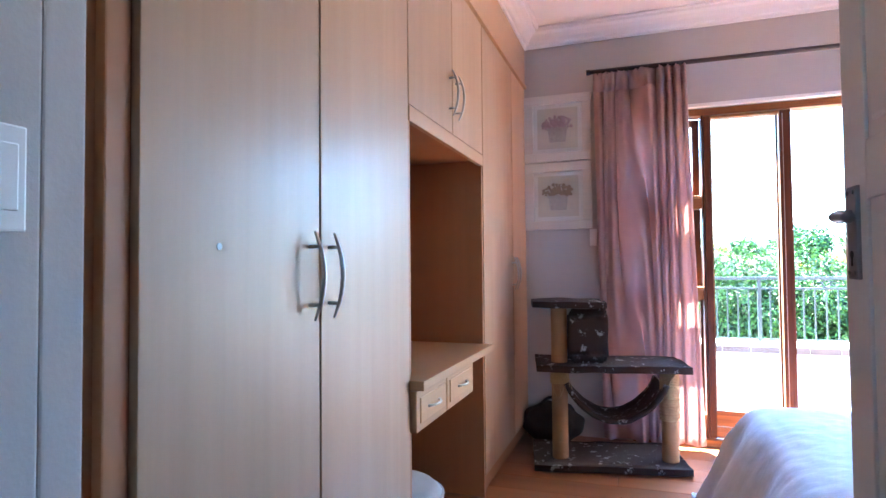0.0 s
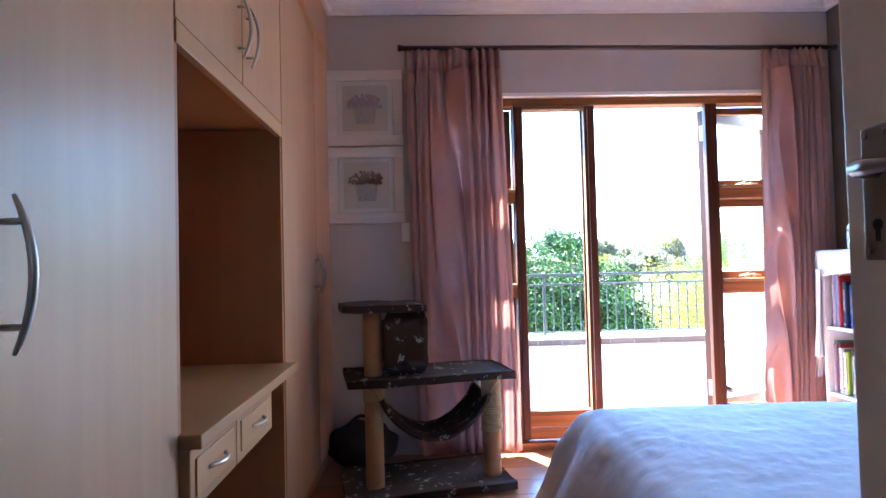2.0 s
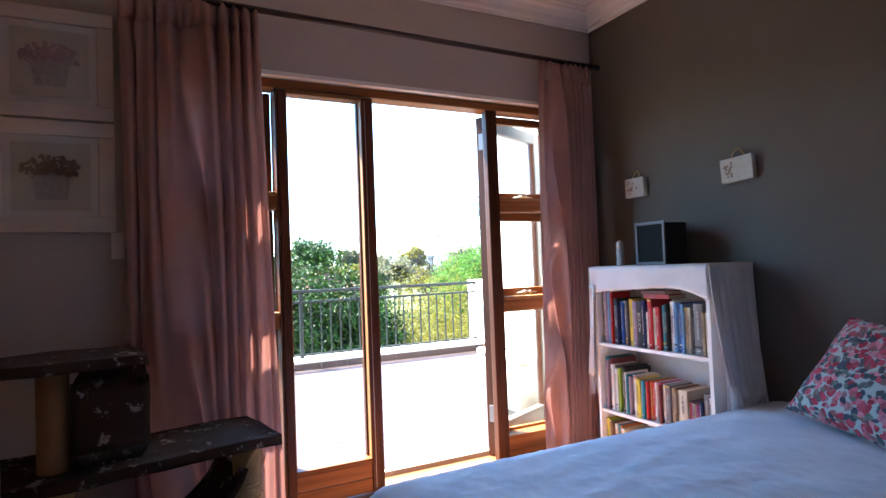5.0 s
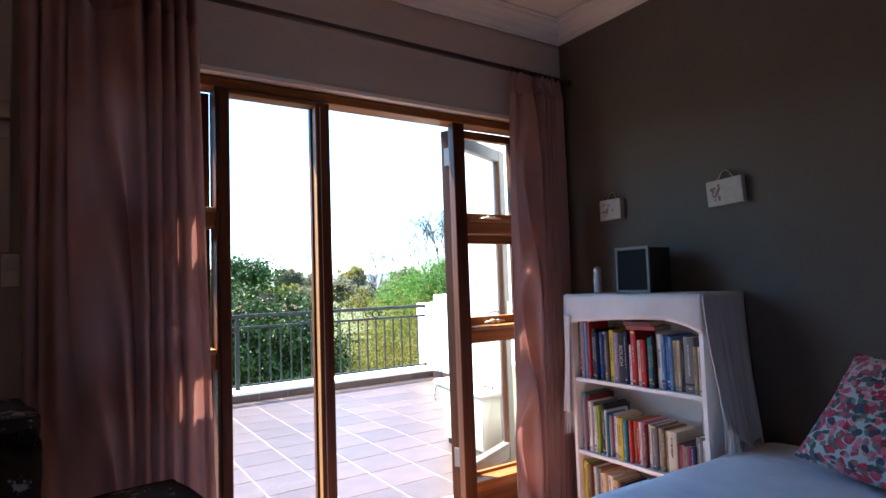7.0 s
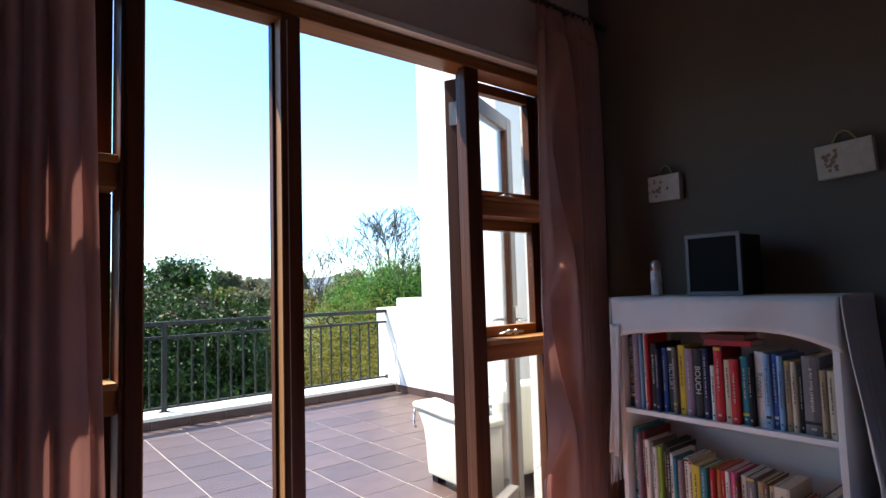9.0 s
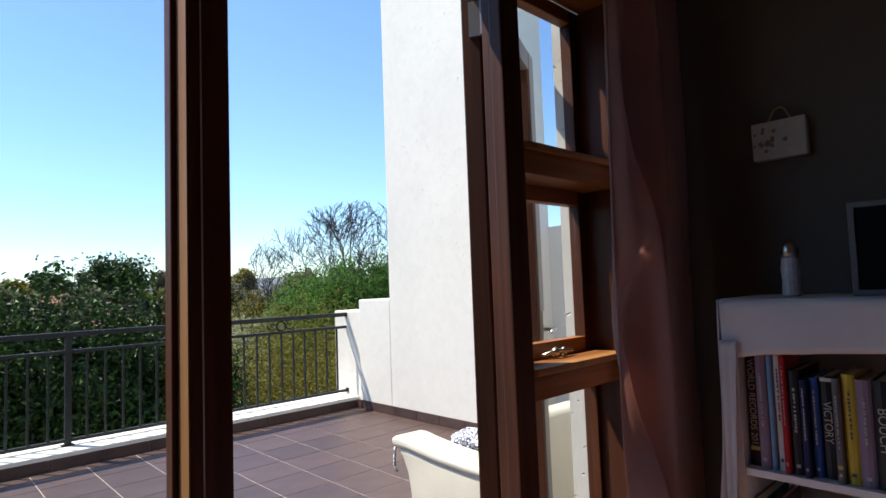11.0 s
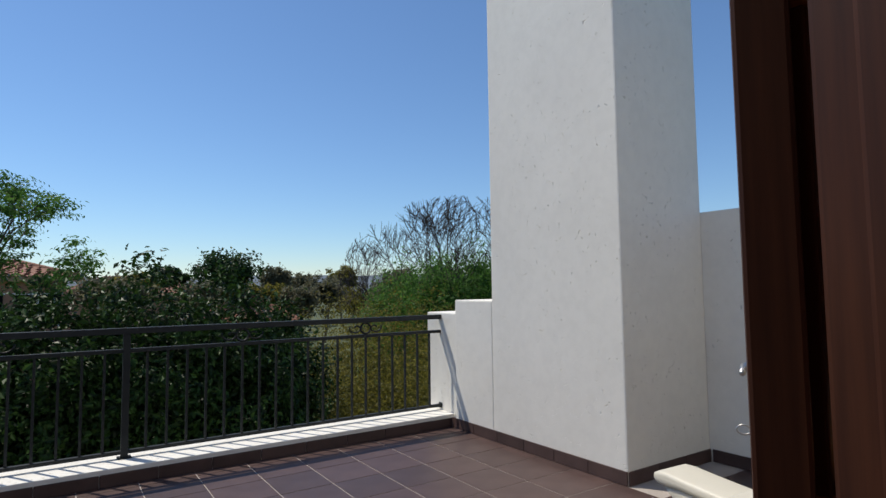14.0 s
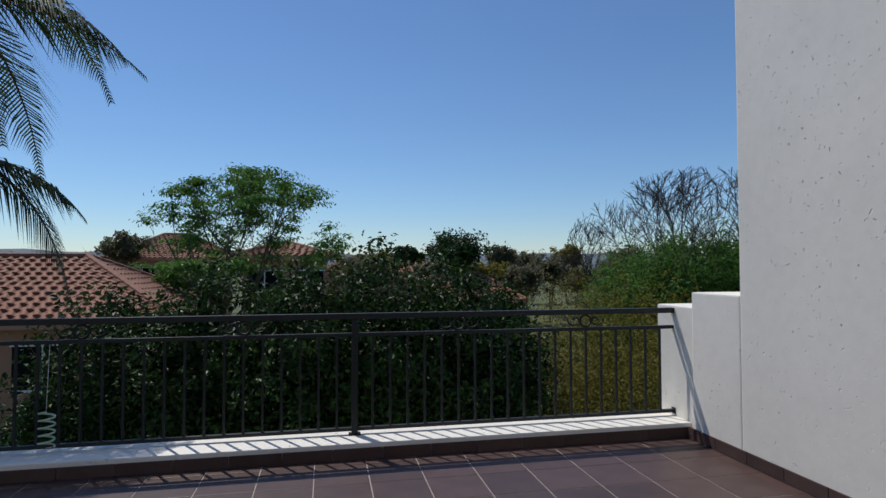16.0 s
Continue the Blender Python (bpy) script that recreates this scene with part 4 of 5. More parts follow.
def cushion(name, label, cat, at, turn, w, h, t, mat, seed):
    c = thing(name, label, cat)
    c.matrix_world = Matrix.Translation(at) @ turn
    bm = bmesh.new()
    for side in (1, -1):
        def f(u, v):
            a, b = 2 * u - 1, 2 * v - 1
            puff = ((1 - a ** 4) * (1 - b ** 4)) ** 0.55
            pinch = 1 - 0.06 * (1 - abs(a)) * abs(b) - 0.06 * (1 - abs(b)) * abs(a)
            return Vector((w / 2 * a * pinch, side * (t / 2 * puff + 0.002) + 0.008 * wob(a * 2, b * 2, seed, 1.6), h / 2 * b * pinch))
        sheet(bm, 26, 26, f)
    bmesh.ops.remove_doubles(bm, verts=bm.verts[:], dist=0.006)
    bmesh.ops.recalc_face_normals(bm, faces=bm.faces[:])
    part("cover", bm, mat, c, "", True)
    bm = bmesh.new()
    tube(bm, [(w / 2 * a * (1 - 0.06 * (1 - abs(b))), 0, h / 2 * b * (1 - 0.06 * (1 - abs(a)))) for a, b in
              [(-1, -1), (-0.5, -1), (0, -1), (0.5, -1), (1, -1), (1, -0.5), (1, 0), (1, 0.5), (1, 1), (0.5, 1), (0, 1), (-0.5, 1), (-1, 1), (-1, 0.5), (-1, 0), (-1, -0.5), (-1, -1)]], 0.004, 5)
    part("seam", bm, mat, c)
    return c


M_FLORAL = floral("rose_print_cotton")
cushion("pillow", "white pillow printed with red and pink roses, propped up", "pillow", (4.25, 5.19, 0.70), pose(0, 0, 0, -40, 0, -100) @ pose(0, 0, 0, 0, 8, 0), 0.62, 0.46, 0.15, M_FLORAL, 3)

# ---- bookcase ----
KX, KB, KY0, KY1, KZ = 4.215, 4.522, 5.895, 6.668, 1.140
bc = thing("bookcase", "low white painted bookcase filled with books", "bookcase", (KX, KY0, FL))
kw, kd, kh = KY1 - KY0, KB - KX, KZ - FL
for a, b in ((0, 0.02), (kw - 0.02, kw)):
    part("side", boxes((0, kd, a, b, 0, kh - 0.02), bevel=0.002), M_WHITE, bc)
part("top", boxes((-0.006, kd, 0, kw, kh - 0.019, kh), bevel=0.002), M_WHITE, bc)
part("back", boxes((kd - 0.008, kd, 0.021, kw - 0.021, 0.01, kh - 0.021)), M_WHITE, bc)
SHELVES = [0.055, 0.335, 0.710]
for z in SHELVES:
    part("shelf", boxes((0.004, kd - 0.009, 0.0205, kw - 0.0205, z - FL - 0.018, z - FL), bevel=0.001), M_WHITE, bc)
part("plinth", boxes((0.02, 0.036, 0.021, kw - 0.021, 0, 0.077)), M_WHITE, bc)

BOOKC = {"navy": (0.015, 0.025, 0.09), "blue": (0.03, 0.10, 0.38), "sky": (0.22, 0.42, 0.66), "teal": (0.02, 0.22, 0.30), "black": (0.015, 0.015, 0.018), "white": (0.72, 0.71, 0.68), "cream": (0.58, 0.51, 0.38), "red": (0.50, 0.02, 0.03), "maroon": (0.16, 0.02, 0.02), "yellow": (0.62, 0.48, 0.05), "lime": (0.30, 0.48, 0.06), "pink": (0.55, 0.06, 0.22), "mauve": (0.28, 0.20, 0.28), "grey": (0.16, 0.155, 0.165), "brown": (0.17, 0.095, 0.05), "tan": (0.42, 0.31, 0.19), "olive": (0.15, 0.15, 0.05), "orange": (0.55, 0.16, 0.03), "green": (0.05, 0.17, 0.07)}
BOOKM = {k: plain("cover_" + k, c, 0.45, 0.1, 12, 90, 0.03) for k, c in BOOKC.items()}
M_PAGES = plain("page_edges", (0.62, 0.57, 0.47), 0.9, 0.1, 90, 300, 0.2)
M_LETTER_L = plain("light_lettering", (0.50, 0.48, 0.43), 0.6, 0.02, 9, 90, 0.0)
M_LETTER_D = plain("dark_lettering", (0.10, 0.09, 0.09), 0.6, 0.02, 9, 90, 0.0)


def book(y, z, thick, high, deep, colour, title="", lean=0.0, inset=0.01, bars=True, seed=0):
    """A book that stands with its spine to the room; y is its edge nearest the terrace wall."""
    rnd = random.Random(seed)
    pale = colour in ("white", "cream", "yellow", "tan", "sky", "lime")
    b = thing("book", f"{colour} book with {'dark' if pale else 'pale'} lettering standing on the bookcase shelf", "book", group="books on the bookcase")
    b.matrix_world = pose(KX + inset, y - thick, z + 0.001, lean, 0, 0)
    bm = bmesh.new()
    prof = [(deep, 0.0), (0.004, 0.0), (0.0, thick * 0.18), (-0.002, thick * 0.5), (0.0, thick * 0.82), (0.004, thick), (deep, thick)]
    inner = [(deep, thick - 0.0025), (0.006, thick - 0.0025), (0.006, 0.0025), (deep, 0.0025)]
    rows = [[bm.verts.new((x, yy, zz)) for x, yy in prof + inner] for zz in (0.0, high)]
    n = len(prof + inner)
    for k in range(n):
        bm.faces.new((rows[0][k], rows[0][(k + 1) % n], rows[1][(k + 1) % n], rows[1][k]))
    bm.faces.new(rows[0][::-1])
    bm.faces.new(rows[1])
    part("cover", bm, BOOKM[colour], b)
    part("page_block", boxes((0.0065, deep - 0.004, 0.0027, thick - 0.0027, 0.003, high - 0.004)), M_PAGES, b, "yellowed page block")
    ink = M_LETTER_D if pale else M_LETTER_L
    if title:
        cu = bpy.data.curves.new("title", "FONT")
        cu.body, cu.size, cu.extrude, cu.align_x, cu.align_y = title, min(thick * 0.8, high * 1.35 / len(title)), 0.0003, "CENTER", "CENTER"
        cu.materials.append(ink)
        me = bpy.data.meshes.new_from_object(bpy.data.objects.new("title", cu))
        t = new("title", me)
        t.parent = b
        t.matrix_basis = Matrix(((0, 0, -1, -0.0036), (0, -1, 0, thick / 2), (-1, 0, 0, high * 0.55), (0, 0, 0, 1))) @ Matrix.Identity(4)
    elif bars and thick > 0.012:
        bm, zz = bmesh.new(), high * rnd.uniform(0.3, 0.42)
        top = high * rnd.uniform(0.8, 0.93)
        while zz < top:
            ln = rnd.uniform(0.003, 0.008)
            box(bm, -0.0034, -0.0012, thick * 0.40, thick * rnd.uniform(0.52, 0.60), zz, min(zz + ln, top))
            zz += ln + rnd.choice((0.002, 0.0025, 0.006))
        box(bm, -0.003, -0.0008, thick * 0.34, thick * 0.66, high * 0.07, high * 0.10)
        tagged(part("lettering", bm, ink, b), kind="stuff")
    if rnd.random() < 0.4 and thick > 0.014:
        c2 = rnd.choice(["white", "black", "red", "yellow", "navy"])
        z1 = high * rnd.choice((0.14, 0.95))
        part("spine_band", boxes((-0.0031, 0.001, 0.003, thick - 0.003, z1, z1 + high * 0.035)), BOOKM[c2], b)
    return b


def shelf_of(z, specs, seed):
    y, rnd = KY1 - 0.024, random.Random(seed)
    for i, (colour, thick, high, *rest) in enumerate(specs):
        title = rest[0] if rest else ""
        if y - thick < KY0 + 0.023:
            break
        book(y, z, thick, high, rnd.uniform(0.14, 0.2), colour, title, 0.0, rnd.uniform(0.012, 0.04), True, seed * 100 + i)
        y -= thick + 0.0012


T1 = [("black", 0.028, 0.29, "WORLD RECORDS 2013"), ("mauve", 0.024, 0.295), ("sky", 0.012, 0.29), ("white", 0.018, 0.30), ("red", 0.014, 0.29), ("black", 0.026, 0.255), ("navy", 0.016, 0.235), ("blue", 0.019, 0.24), ("black", 0.030, 0.245, "VICTORY"), ("grey", 0.016, 0.245), ("yellow", 0.027, 0.255), ("mauve", 0.030, 0.245), ("black", 0.036, 0.245, "BOUCH"), ("navy", 0.022, 0.25), ("white", 0.018, 0.19), ("red", 0.030, 0.26), ("cream", 0.024, 0.215), ("red", 0.029, 0.22), ("teal", 0.026, 0.23), ("black", 0.016, 0.24), ("white", 0.032, 0.25, "Runners"), ("sky", 0.020, 0.245), ("blue", 0.018, 0.245), ("sky", 0.018, 0.24), ("tan", 0.018, 0.225), ("cream", 0.018, 0.225), ("black", 0.014, 0.21), ("grey", 0.050, 0.245), ("tan", 0.017, 0.205), ("cream", 0.022, 0.205), ("black", 0.026, 0.215)]
T2 = [("teal", 0.026, 0.29), ("mauve", 0.014, 0.275), ("maroon", 0.016, 0.285), ("white", 0.020, 0.255), ("grey", 0.014, 0.25), ("white", 0.016, 0.235), ("lime", 0.014, 0.24), ("black", 0.016, 0.25), ("black", 0.018, 0.24), ("white", 0.014, 0.225), ("teal", 0.012, 0.215), ("mauve", 0.016, 0.205), ("white", 0.022, 0.215), ("cream", 0.018, 0.21), ("yellow", 0.028, 0.205), ("teal", 0.022, 0.20), ("lime", 0.010, 0.20), ("red", 0.014, 0.20), ("orange", 0.014, 0.20), ("red", 0.014, 0.198), ("white", 0.016, 0.20), ("pink", 0.022, 0.20), ("maroon", 0.014, 0.195), ("white", 0.018, 0.2), ("grey", 0.030, 0.20), ("tan", 0.020, 0.19), ("brown", 0.016, 0.19), ("tan", 0.018, 0.185), ("cream", 0.046, 0.19), ("brown", 0.014, 0.14), ("red", 0.011, 0.14), ("mauve", 0.012, 0.145), ("tan", 0.016, 0.14), ("pink", 0.010, 0.14), ("navy", 0.020, 0.15), ("grey", 0.034, 0.19), ("white", 0.014, 0.18), ("black", 0.030, 0.19)]
T3 = [("yellow", 0.022, 0.22), ("lime", 0.016, 0.215), ("brown", 0.018, 0.21), ("red", 0.016, 0.2), ("white", 0.014, 0.205), ("teal", 0.018, 0.2), ("orange", 0.014, 0.2), ("cream", 0.026, 0.19), ("white", 0.03, 0.18), ("cream", 0.022, 0.17), ("tan", 0.026, 0.175), ("navy", 0.02, 0.16), ("white", 0.024, 0.15), ("green", 0.02, 0.16), ("black", 0.03, 0.17), ("maroon", 0.024, 0.16), ("tan", 0.03, 0.15), ("grey", 0.028, 0.17), ("cream", 0.03, 0.16), ("brown", 0.03, 0.17), ("navy", 0.026, 0.16), ("white", 0.03, 0.17), ("red", 0.02, 0.16), ("black", 0.03, 0.165)]
shelf_of(SHELVES[2], T1, 1)
shelf_of(SHELVES[1], T2, 2)
shelf_of(SHELVES[0], T3, 3)
for k, (c, w) in enumerate((("red", 0.16), ("maroon", 0.15))):
    b = tagged(new("book"), f"{c} paperback lying flat across the row of books", "book", "books on the bookcase")
    b.matrix_world = pose(KX + 0.05, 6.17 + 0.02 * k, SHELVES[2] + 0.2625 + 0.0 + 0.0205 * k, 0, 0, 2 + 3 * k)
    part("cover", boxes((0, 0.13, 0, w, 0, 0.002), (0, 0.13, 0, w, 0.017, 0.019), (-0.002, 0.003, 0, w, 0.0, 0.019)), BOOKM[c], b)
    part("page_block", boxes((0.004, 0.127, 0.002, w - 0.002, 0.0022, 0.0168)), M_PAGES, b)

throw = thing("throw", "white fringed cloth draped over the bookcase top", "cloth")


def over(s, t):
    """The cloth's sheet: s runs along the case, t from its back to the hanging front."""
    y, x, z = KY0 + s, KX + 0.30 - t, KZ + 0.006
    if t > 0.312:
        drop = t - 0.312
        x = KX - 0.012 - 0.006 * math.sin(s * 22 + 1) * min(1, drop / 0.05) - 0.004 * math.sin(s * 9)
        z = KZ + 0.006 - drop
    return Vector((x, y, z + 0.002 * wob(s, t, 1, 14)))


bm = bmesh.new()
sheet(bm, 60, 26, lambda u, v: over(-0.012 + (kw + 0.024) * u, (0.43 + 0.05 * abs(2 * u - 1) ** 3 - 0.008 * math.sin(7 * u)) * v))
thicken(part("top_cloth", bm, M_LINEN, throw, "", True), 0.004)
bm = bmesh.new()


def side_fall(u, v):
    fl = 0.035 * v * math.sin(3.2 + 15 * u) + 0.018 * v * math.sin(27 * u + 4 * v)
    reach = 0.60 + 0.05 * math.sin(5 * u)
    return Vector((KX - 0.016 - 0.02 * v + (kd + 0.005) * (1 - u) * (1 - 0.12 * v) + 0.02 * v, KY0 - 0.018 - 0.05 * v ** 1.3 - 0.5 * abs(fl), KZ + 0.006 - reach * v))


sheet(bm, 40, 34, side_fall)
thicken(part("side_fall", bm, M_LINEN, throw, "", True), 0.004)
bm = bmesh.new()
sheet(bm, 14, 30, lambda u, v: Vector((KX - 0.016 + 0.09 * (1 - u) - 0.012 * v, KY1 + 0.016 + 0.016 * v + 0.012 * v * math.sin(9 * u + 5 * v), KZ + 0.006 - 0.62 * v)))
thicken(part("end_fall", bm, M_LINEN, throw, "", True), 0.004)
bm, rnd = bmesh.new(), random.Random(5)
sheet(bm, 8, 30, lambda u, v: Vector((KX - 0.020 - 0.008 * v - 0.004 * math.sin(8 * u), KY1 + 0.016 - 0.045 * u * (1 - 0.6 * v), KZ - 0.10 - 0.52 * v)))
thicken(part("front_corner_fall", bm, M_LINEN, throw, "", True), 0.004)
bm = bmesh.new()
for k in range(70):
    u = k / 69
    p = side_fall(u, 1.0)
    tube(bm, [p, p + Vector((rnd.uniform(-0.008, 0.008), -0.004, -0.05)), p + Vector((rnd.uniform(-0.012, 0.012), 0.002, -0.12 - rnd.random() * 0.02))], 0.0016, 4)
for k in range(14):
    p = Vector((KX - 0.016 + 0.09 * (1 - k / 13) - 0.012, KY1 + 0.03, KZ - 0.612))
    tube(bm, [p, p + Vector((rnd.uniform(-0.006, 0.006), 0.004, -0.05)), p + Vector((rnd.uniform(-0.01, 0.01), 0.006, -0.12))], 0.0016, 4)
tagged(part("fringe", bm, M_LINEN, throw), "knotted white fringe", kind="stuff")

# ---- things on the bookcase and wall ----
TOPZ = KZ + 0.010
fr = thing("photo_cube", "small black cube with a silver framed front", "photo cube", (4.284, 6.294, TOPZ), -3)
part("case", boxes((0.008, 0.16, -0.098, 0.098, 0, 0.218), bevel=0.004), M_BLACK, fr)
part("front_frame", boxes((-0.004, 0.008, -0.104, 0.104, 0.0, 0.014), (-0.004, 0.008, -0.104, 0.104, 0.212, 0.226), (-0.004, 0.008, -0.104, -0.090, 0.014, 0.212), (-0.004, 0.008, 0.090, 0.104, 0.014, 0.212), bevel=0.002), plain("dim_silver", (0.13, 0.13, 0.14), 0.55, 0.06, 30, 300, 0.03, 0.4), fr, "thin dull silver frame")
M_DARKGLASS = plain("dark_glass", (0.005, 0.006, 0.008), 0.5, 0.1, 9, 90, 0.0, 0.0, 0.0, 0.06)
part("screen", boxes((0.002, 0.007, -0.0895, 0.0895, 0.0145, 0.2115)), M_DARKGLASS, fr)
M_JAR = plain("ribbed_glass", (0.55, 0.56, 0.60), 0.12, 0.2, 60, 200, 0.0)
jar = thing("jar", "small ribbed glass shaker with a metal top", "jar", (4.30, 6.532, TOPZ))
bm = bmesh.new()
lathe(bm, [(0.018, 0.0), (0.023, 0.004), (0.021, 0.04), (0.023, 0.07), (0.020, 0.10)], sides=14)
part("body", bm, M_JAR, jar)
bm = bmesh.new()
lathe(bm, [(0.021, 0.10), (0.021, 0.125), (0.014, 0.138), (0.004, 0.142)], sides=16)
part("lid", bm, M_CHROME, jar, "dull metal lid", True)


def plaque(label, y, z, w, h, tilt, motif):
    p = thing("wall_plaque", label, "plaque", (XR - 0.001, y, z), 0, "plaques on the dark wall")
    p.matrix_world = pose(XR - 0.001, y, z, tilt, 0, 0)
    part("tile", boxes((-0.036, 0, -w / 2, w / 2, -h / 2, h / 2), bevel=0.005), M_CERAMIC, p)
    bm = bmesh.new()
    tube(bm, [(-0.014, -w * 0.22, h / 2), (-0.010, -w * 0.1, h / 2 + 0.035), (-0.006, 0, h / 2 + 0.044), (-0.010, w * 0.1, h / 2 + 0.035), (-0.014, w * 0.22, h / 2)], 0.003, 6)
    part("hanger", bm, M_SISAL, p, "twisted cord hanger", True)
    rnd, bm = random.Random(motif), bmesh.new()
    for _ in range(16):
        cy, cz, s = w * 0.22 + rnd.gauss(0, 0.014), rnd.gauss(0, 0.018), rnd.uniform(0.004, 0.010)
        bm.faces.new([bm.verts.new((-0.0368 - rnd.random() * 0.0004, cy + s * math.cos(a), cz + s * math.sin(a))) for a in (0.3, 1.6, 2.9, 4.4, 5.6)])
    part("motif", bm, M_INK_B, p)
    if w > 0.18:
        bm = bmesh.new()
        for k in range(3):
            box(bm, -0.0372, -0.0355, -w * 0.32, w * 0.05, 0.018 - 0.02 * k, 0.021 - 0.02 * k)
        part("inscription", bm, M_INK_C, p)
    return p


plaque("small white ceramic wall plaque with a brown motif", 6.591, 1.608, 0.146, 0.115, 0, 2)
plaque("small white inscribed wall plaque hung slightly crooked", 5.924, 1.606, 0.172, 0.120, -3, 6)

# ---- floor planks ----
pm = {}
rnd = random.Random(11)
row, y = 0, 3.22
while y < YW - 0.002:
    y1 = min(y + 0.192, YW - 0.001)
    x = XL - rnd.uniform(0, 1.1)
    while x < XR:
        x0, x1 = max(x, XL + 0.002), min(x + 1.285, XR - 0.002)
        if x1 - x0 > 0.03:
            part("plank", boxes((x0 + 0.0012, x1 - 0.0012, y + 0.0012, y1 - 0.0012, FL - 0.0115, FL), bevel=0.0012), M_FLOOR, floor)
        x += 1.285
    y += 0.192
base = mesh_ob("baseboard", boxes((XR - 0.014, XR - 0.001, 3.2, KY0 - 0.05, FL, FL + 0.07), bevel=0.003), M_WHITE)
tagged(base, "white painted skirting board along the dark wall", "skirting board", kind=shell)

# ---- railing ----
RY = 11.12
rl = thing("railing", "charcoal wrought-iron balustrade with ring ornaments on the kerb", "railing", (0, RY, 0.135))
X0, X1, POSTS = -2.45, 5.992, [-1.37, 1.08, 3.53]


def bar(name, x0, x1, z0, z1, d, label=""):
    return part(name, boxes((x0, x1, -d / 2, d / 2, z0 - 0.135, z1 - 0.135), bevel=0.003), M_IRON, rl, label)


bar("top_rail", X0, X1, 0.928, 0.967, 0.05)
bar("middle_rail", X0, X1, 0.806, 0.832, 0.03)
bar("bottom_rail", X0, X1, 0.160, 0.184, 0.03)
for x in POSTS:
    p = bar("post", x - 0.021, x + 0.021, 0.141, 0.927, 0.042)
    part("base_plate", boxes((x - 0.04, x + 0.04, -0.04, 0.04, 0.0, 0.006)), M_IRON, p)
bm = bmesh.new()
box(bm, X1 - 0.012, X1, -0.025, 0.025, 0.015, 0.06)
part("wall_bracket", bm, M_IRON, rl)
baluster = None
ends = [X0, *POSTS, X1]
for a, b in zip(ends, ends[1:]):
    n = max(1, round((b - a) / 0.122))
    for k in range(1, n):
        x = a + (b - a) * k / n
        if baluster is None:
            baluster = part("baluster", boxes((-0.0075, 0.0075, -0.0075, 0.0075, 0.0495, 0.6705)), M_IRON, rl)
            baluster.location.x = x
        else:
            q = new("baluster", baluster.data)
            q.parent = rl
            q.location.x = x
    for f in (0.3, 0.7):
        x, zc = a + (b - a) * f, 0.880 - 0.135
        bm = bmesh.new()
        tube(bm, [(x + 0.043 * math.cos(t), 0, zc + 0.043 * math.sin(t)) for t in (2 * math.pi * k / 24 for k in range(25))], 0.0085, 6, False)
        part("ring", bm, M_IRON, rl, "", True)
        for s in (-1, 1):
            bm = bmesh.new()
            tube(bm, [(x + s * (0.055 + 0.03 + (0.012 + 0.0042 * k) * math.cos(0.55 * k)), 0, zc + 0.004 + (0.012 + 0.0042 * k) * 0.72 * math.sin(0.55 * k)) for k in range(13)], 0.0065, 6)
            part("scroll", bm, M_IRON, rl, "", True)
coil = thing("wind_spinner", "pale green spiral wind spinner hanging below the railing", "wind spinner", (1.64, RY - 0.03, 0.17))
bm = bmesh.new()
tube(bm, [(0.045 * math.cos(k * 0.5), 0.03 * math.sin(k * 0.5), 0.006 + 0.22 * k / 60) for k in range(61)], 0.006, 6)
part("spiral", bm, plain("pale_green_plastic", (0.45, 0.6, 0.42), 0.4), coil, "", True)
bm = bmesh.new()
tube(bm, [(0.045, 0, 0.006), (0.0, 0.0, 0.0), (0.0, 0.03, -0.025)], 0.002, 5)
part("cord", bm, M_LINEN, coil)
bm = bmesh.new()
tube(bm, [(0.045 * math.cos(30), 0.03 * math.sin(30), 0.226), (0.0, 0.02, 0.66)], 0.0015, 5)
part("cord", bm, M_LINEN, coil)

# ---- armchair on the terrace ----
sf = thing("armchair", "cream leatherette armchair with rolled arms on the terrace", "armchair", (4.30, 7.50, TER), -4)


def padded(name, x0, x1, y0, y1, z0, z1, r, parent, mat=None, label="", sag=0.006):
    bm = bmesh.new()
    box(bm, x0, x1, y0, y1, z0, z1, bevel=r)
    bmesh.ops.subdivide_edges(bm, edges=[e for e in bm.edges if e.calc_length() > 0.12], cuts=4, use_grid_fill=True)
    for v in bm.verts:
        v.co += Vector((sag * wob(v.co.x, v.co.y, v.co.z, 4), sag * wob(v.co.y, v.co.z, v.co.x, 4), sag * wob(v.co.z, v.co.x, v.co.y, 5)))
    return part(name, bm, mat or M_SOFA, parent, label, True)


def swept(name, prof, x0, x1, r, label=""):
    """A padded part of one side outline (y, z) carried across from x0 to x1."""
    bm = bmesh.new()
    rows = [[bm.verts.new((x, y, z)) for y, z in prof] for x in (x0, x1)]
    n = len(prof)
    for k in range(n):
        bm.faces.new((rows[0][k], rows[0][(k + 1) % n], rows[1][(k + 1) % n], rows[1][k]))
    caps = [bm.faces.new(rows[0][::-1]), bm.faces.new(rows[1])]
    bmesh.ops.recalc_face_normals(bm, faces=bm.faces[:])
    rim = [e for f in caps for e in f.edges]
    bmesh.ops.bevel(bm, geom=rim, offset=r, segments=3, affect="EDGES", profile=0.5)
    return part(name, bm, M_SOFA, sf, label, True)


SIDE = [(0.13, 0.045), (0.40, 0.045), (0.665, 0.045), (0.675, 0.12), (0.685, 0.22), (0.705, 0.31), (0.745, 0.375), (0.785, 0.408), (0.70, 0.412), (0.50, 0.400), (0.30, 0.398), (0.13, 0.405)]
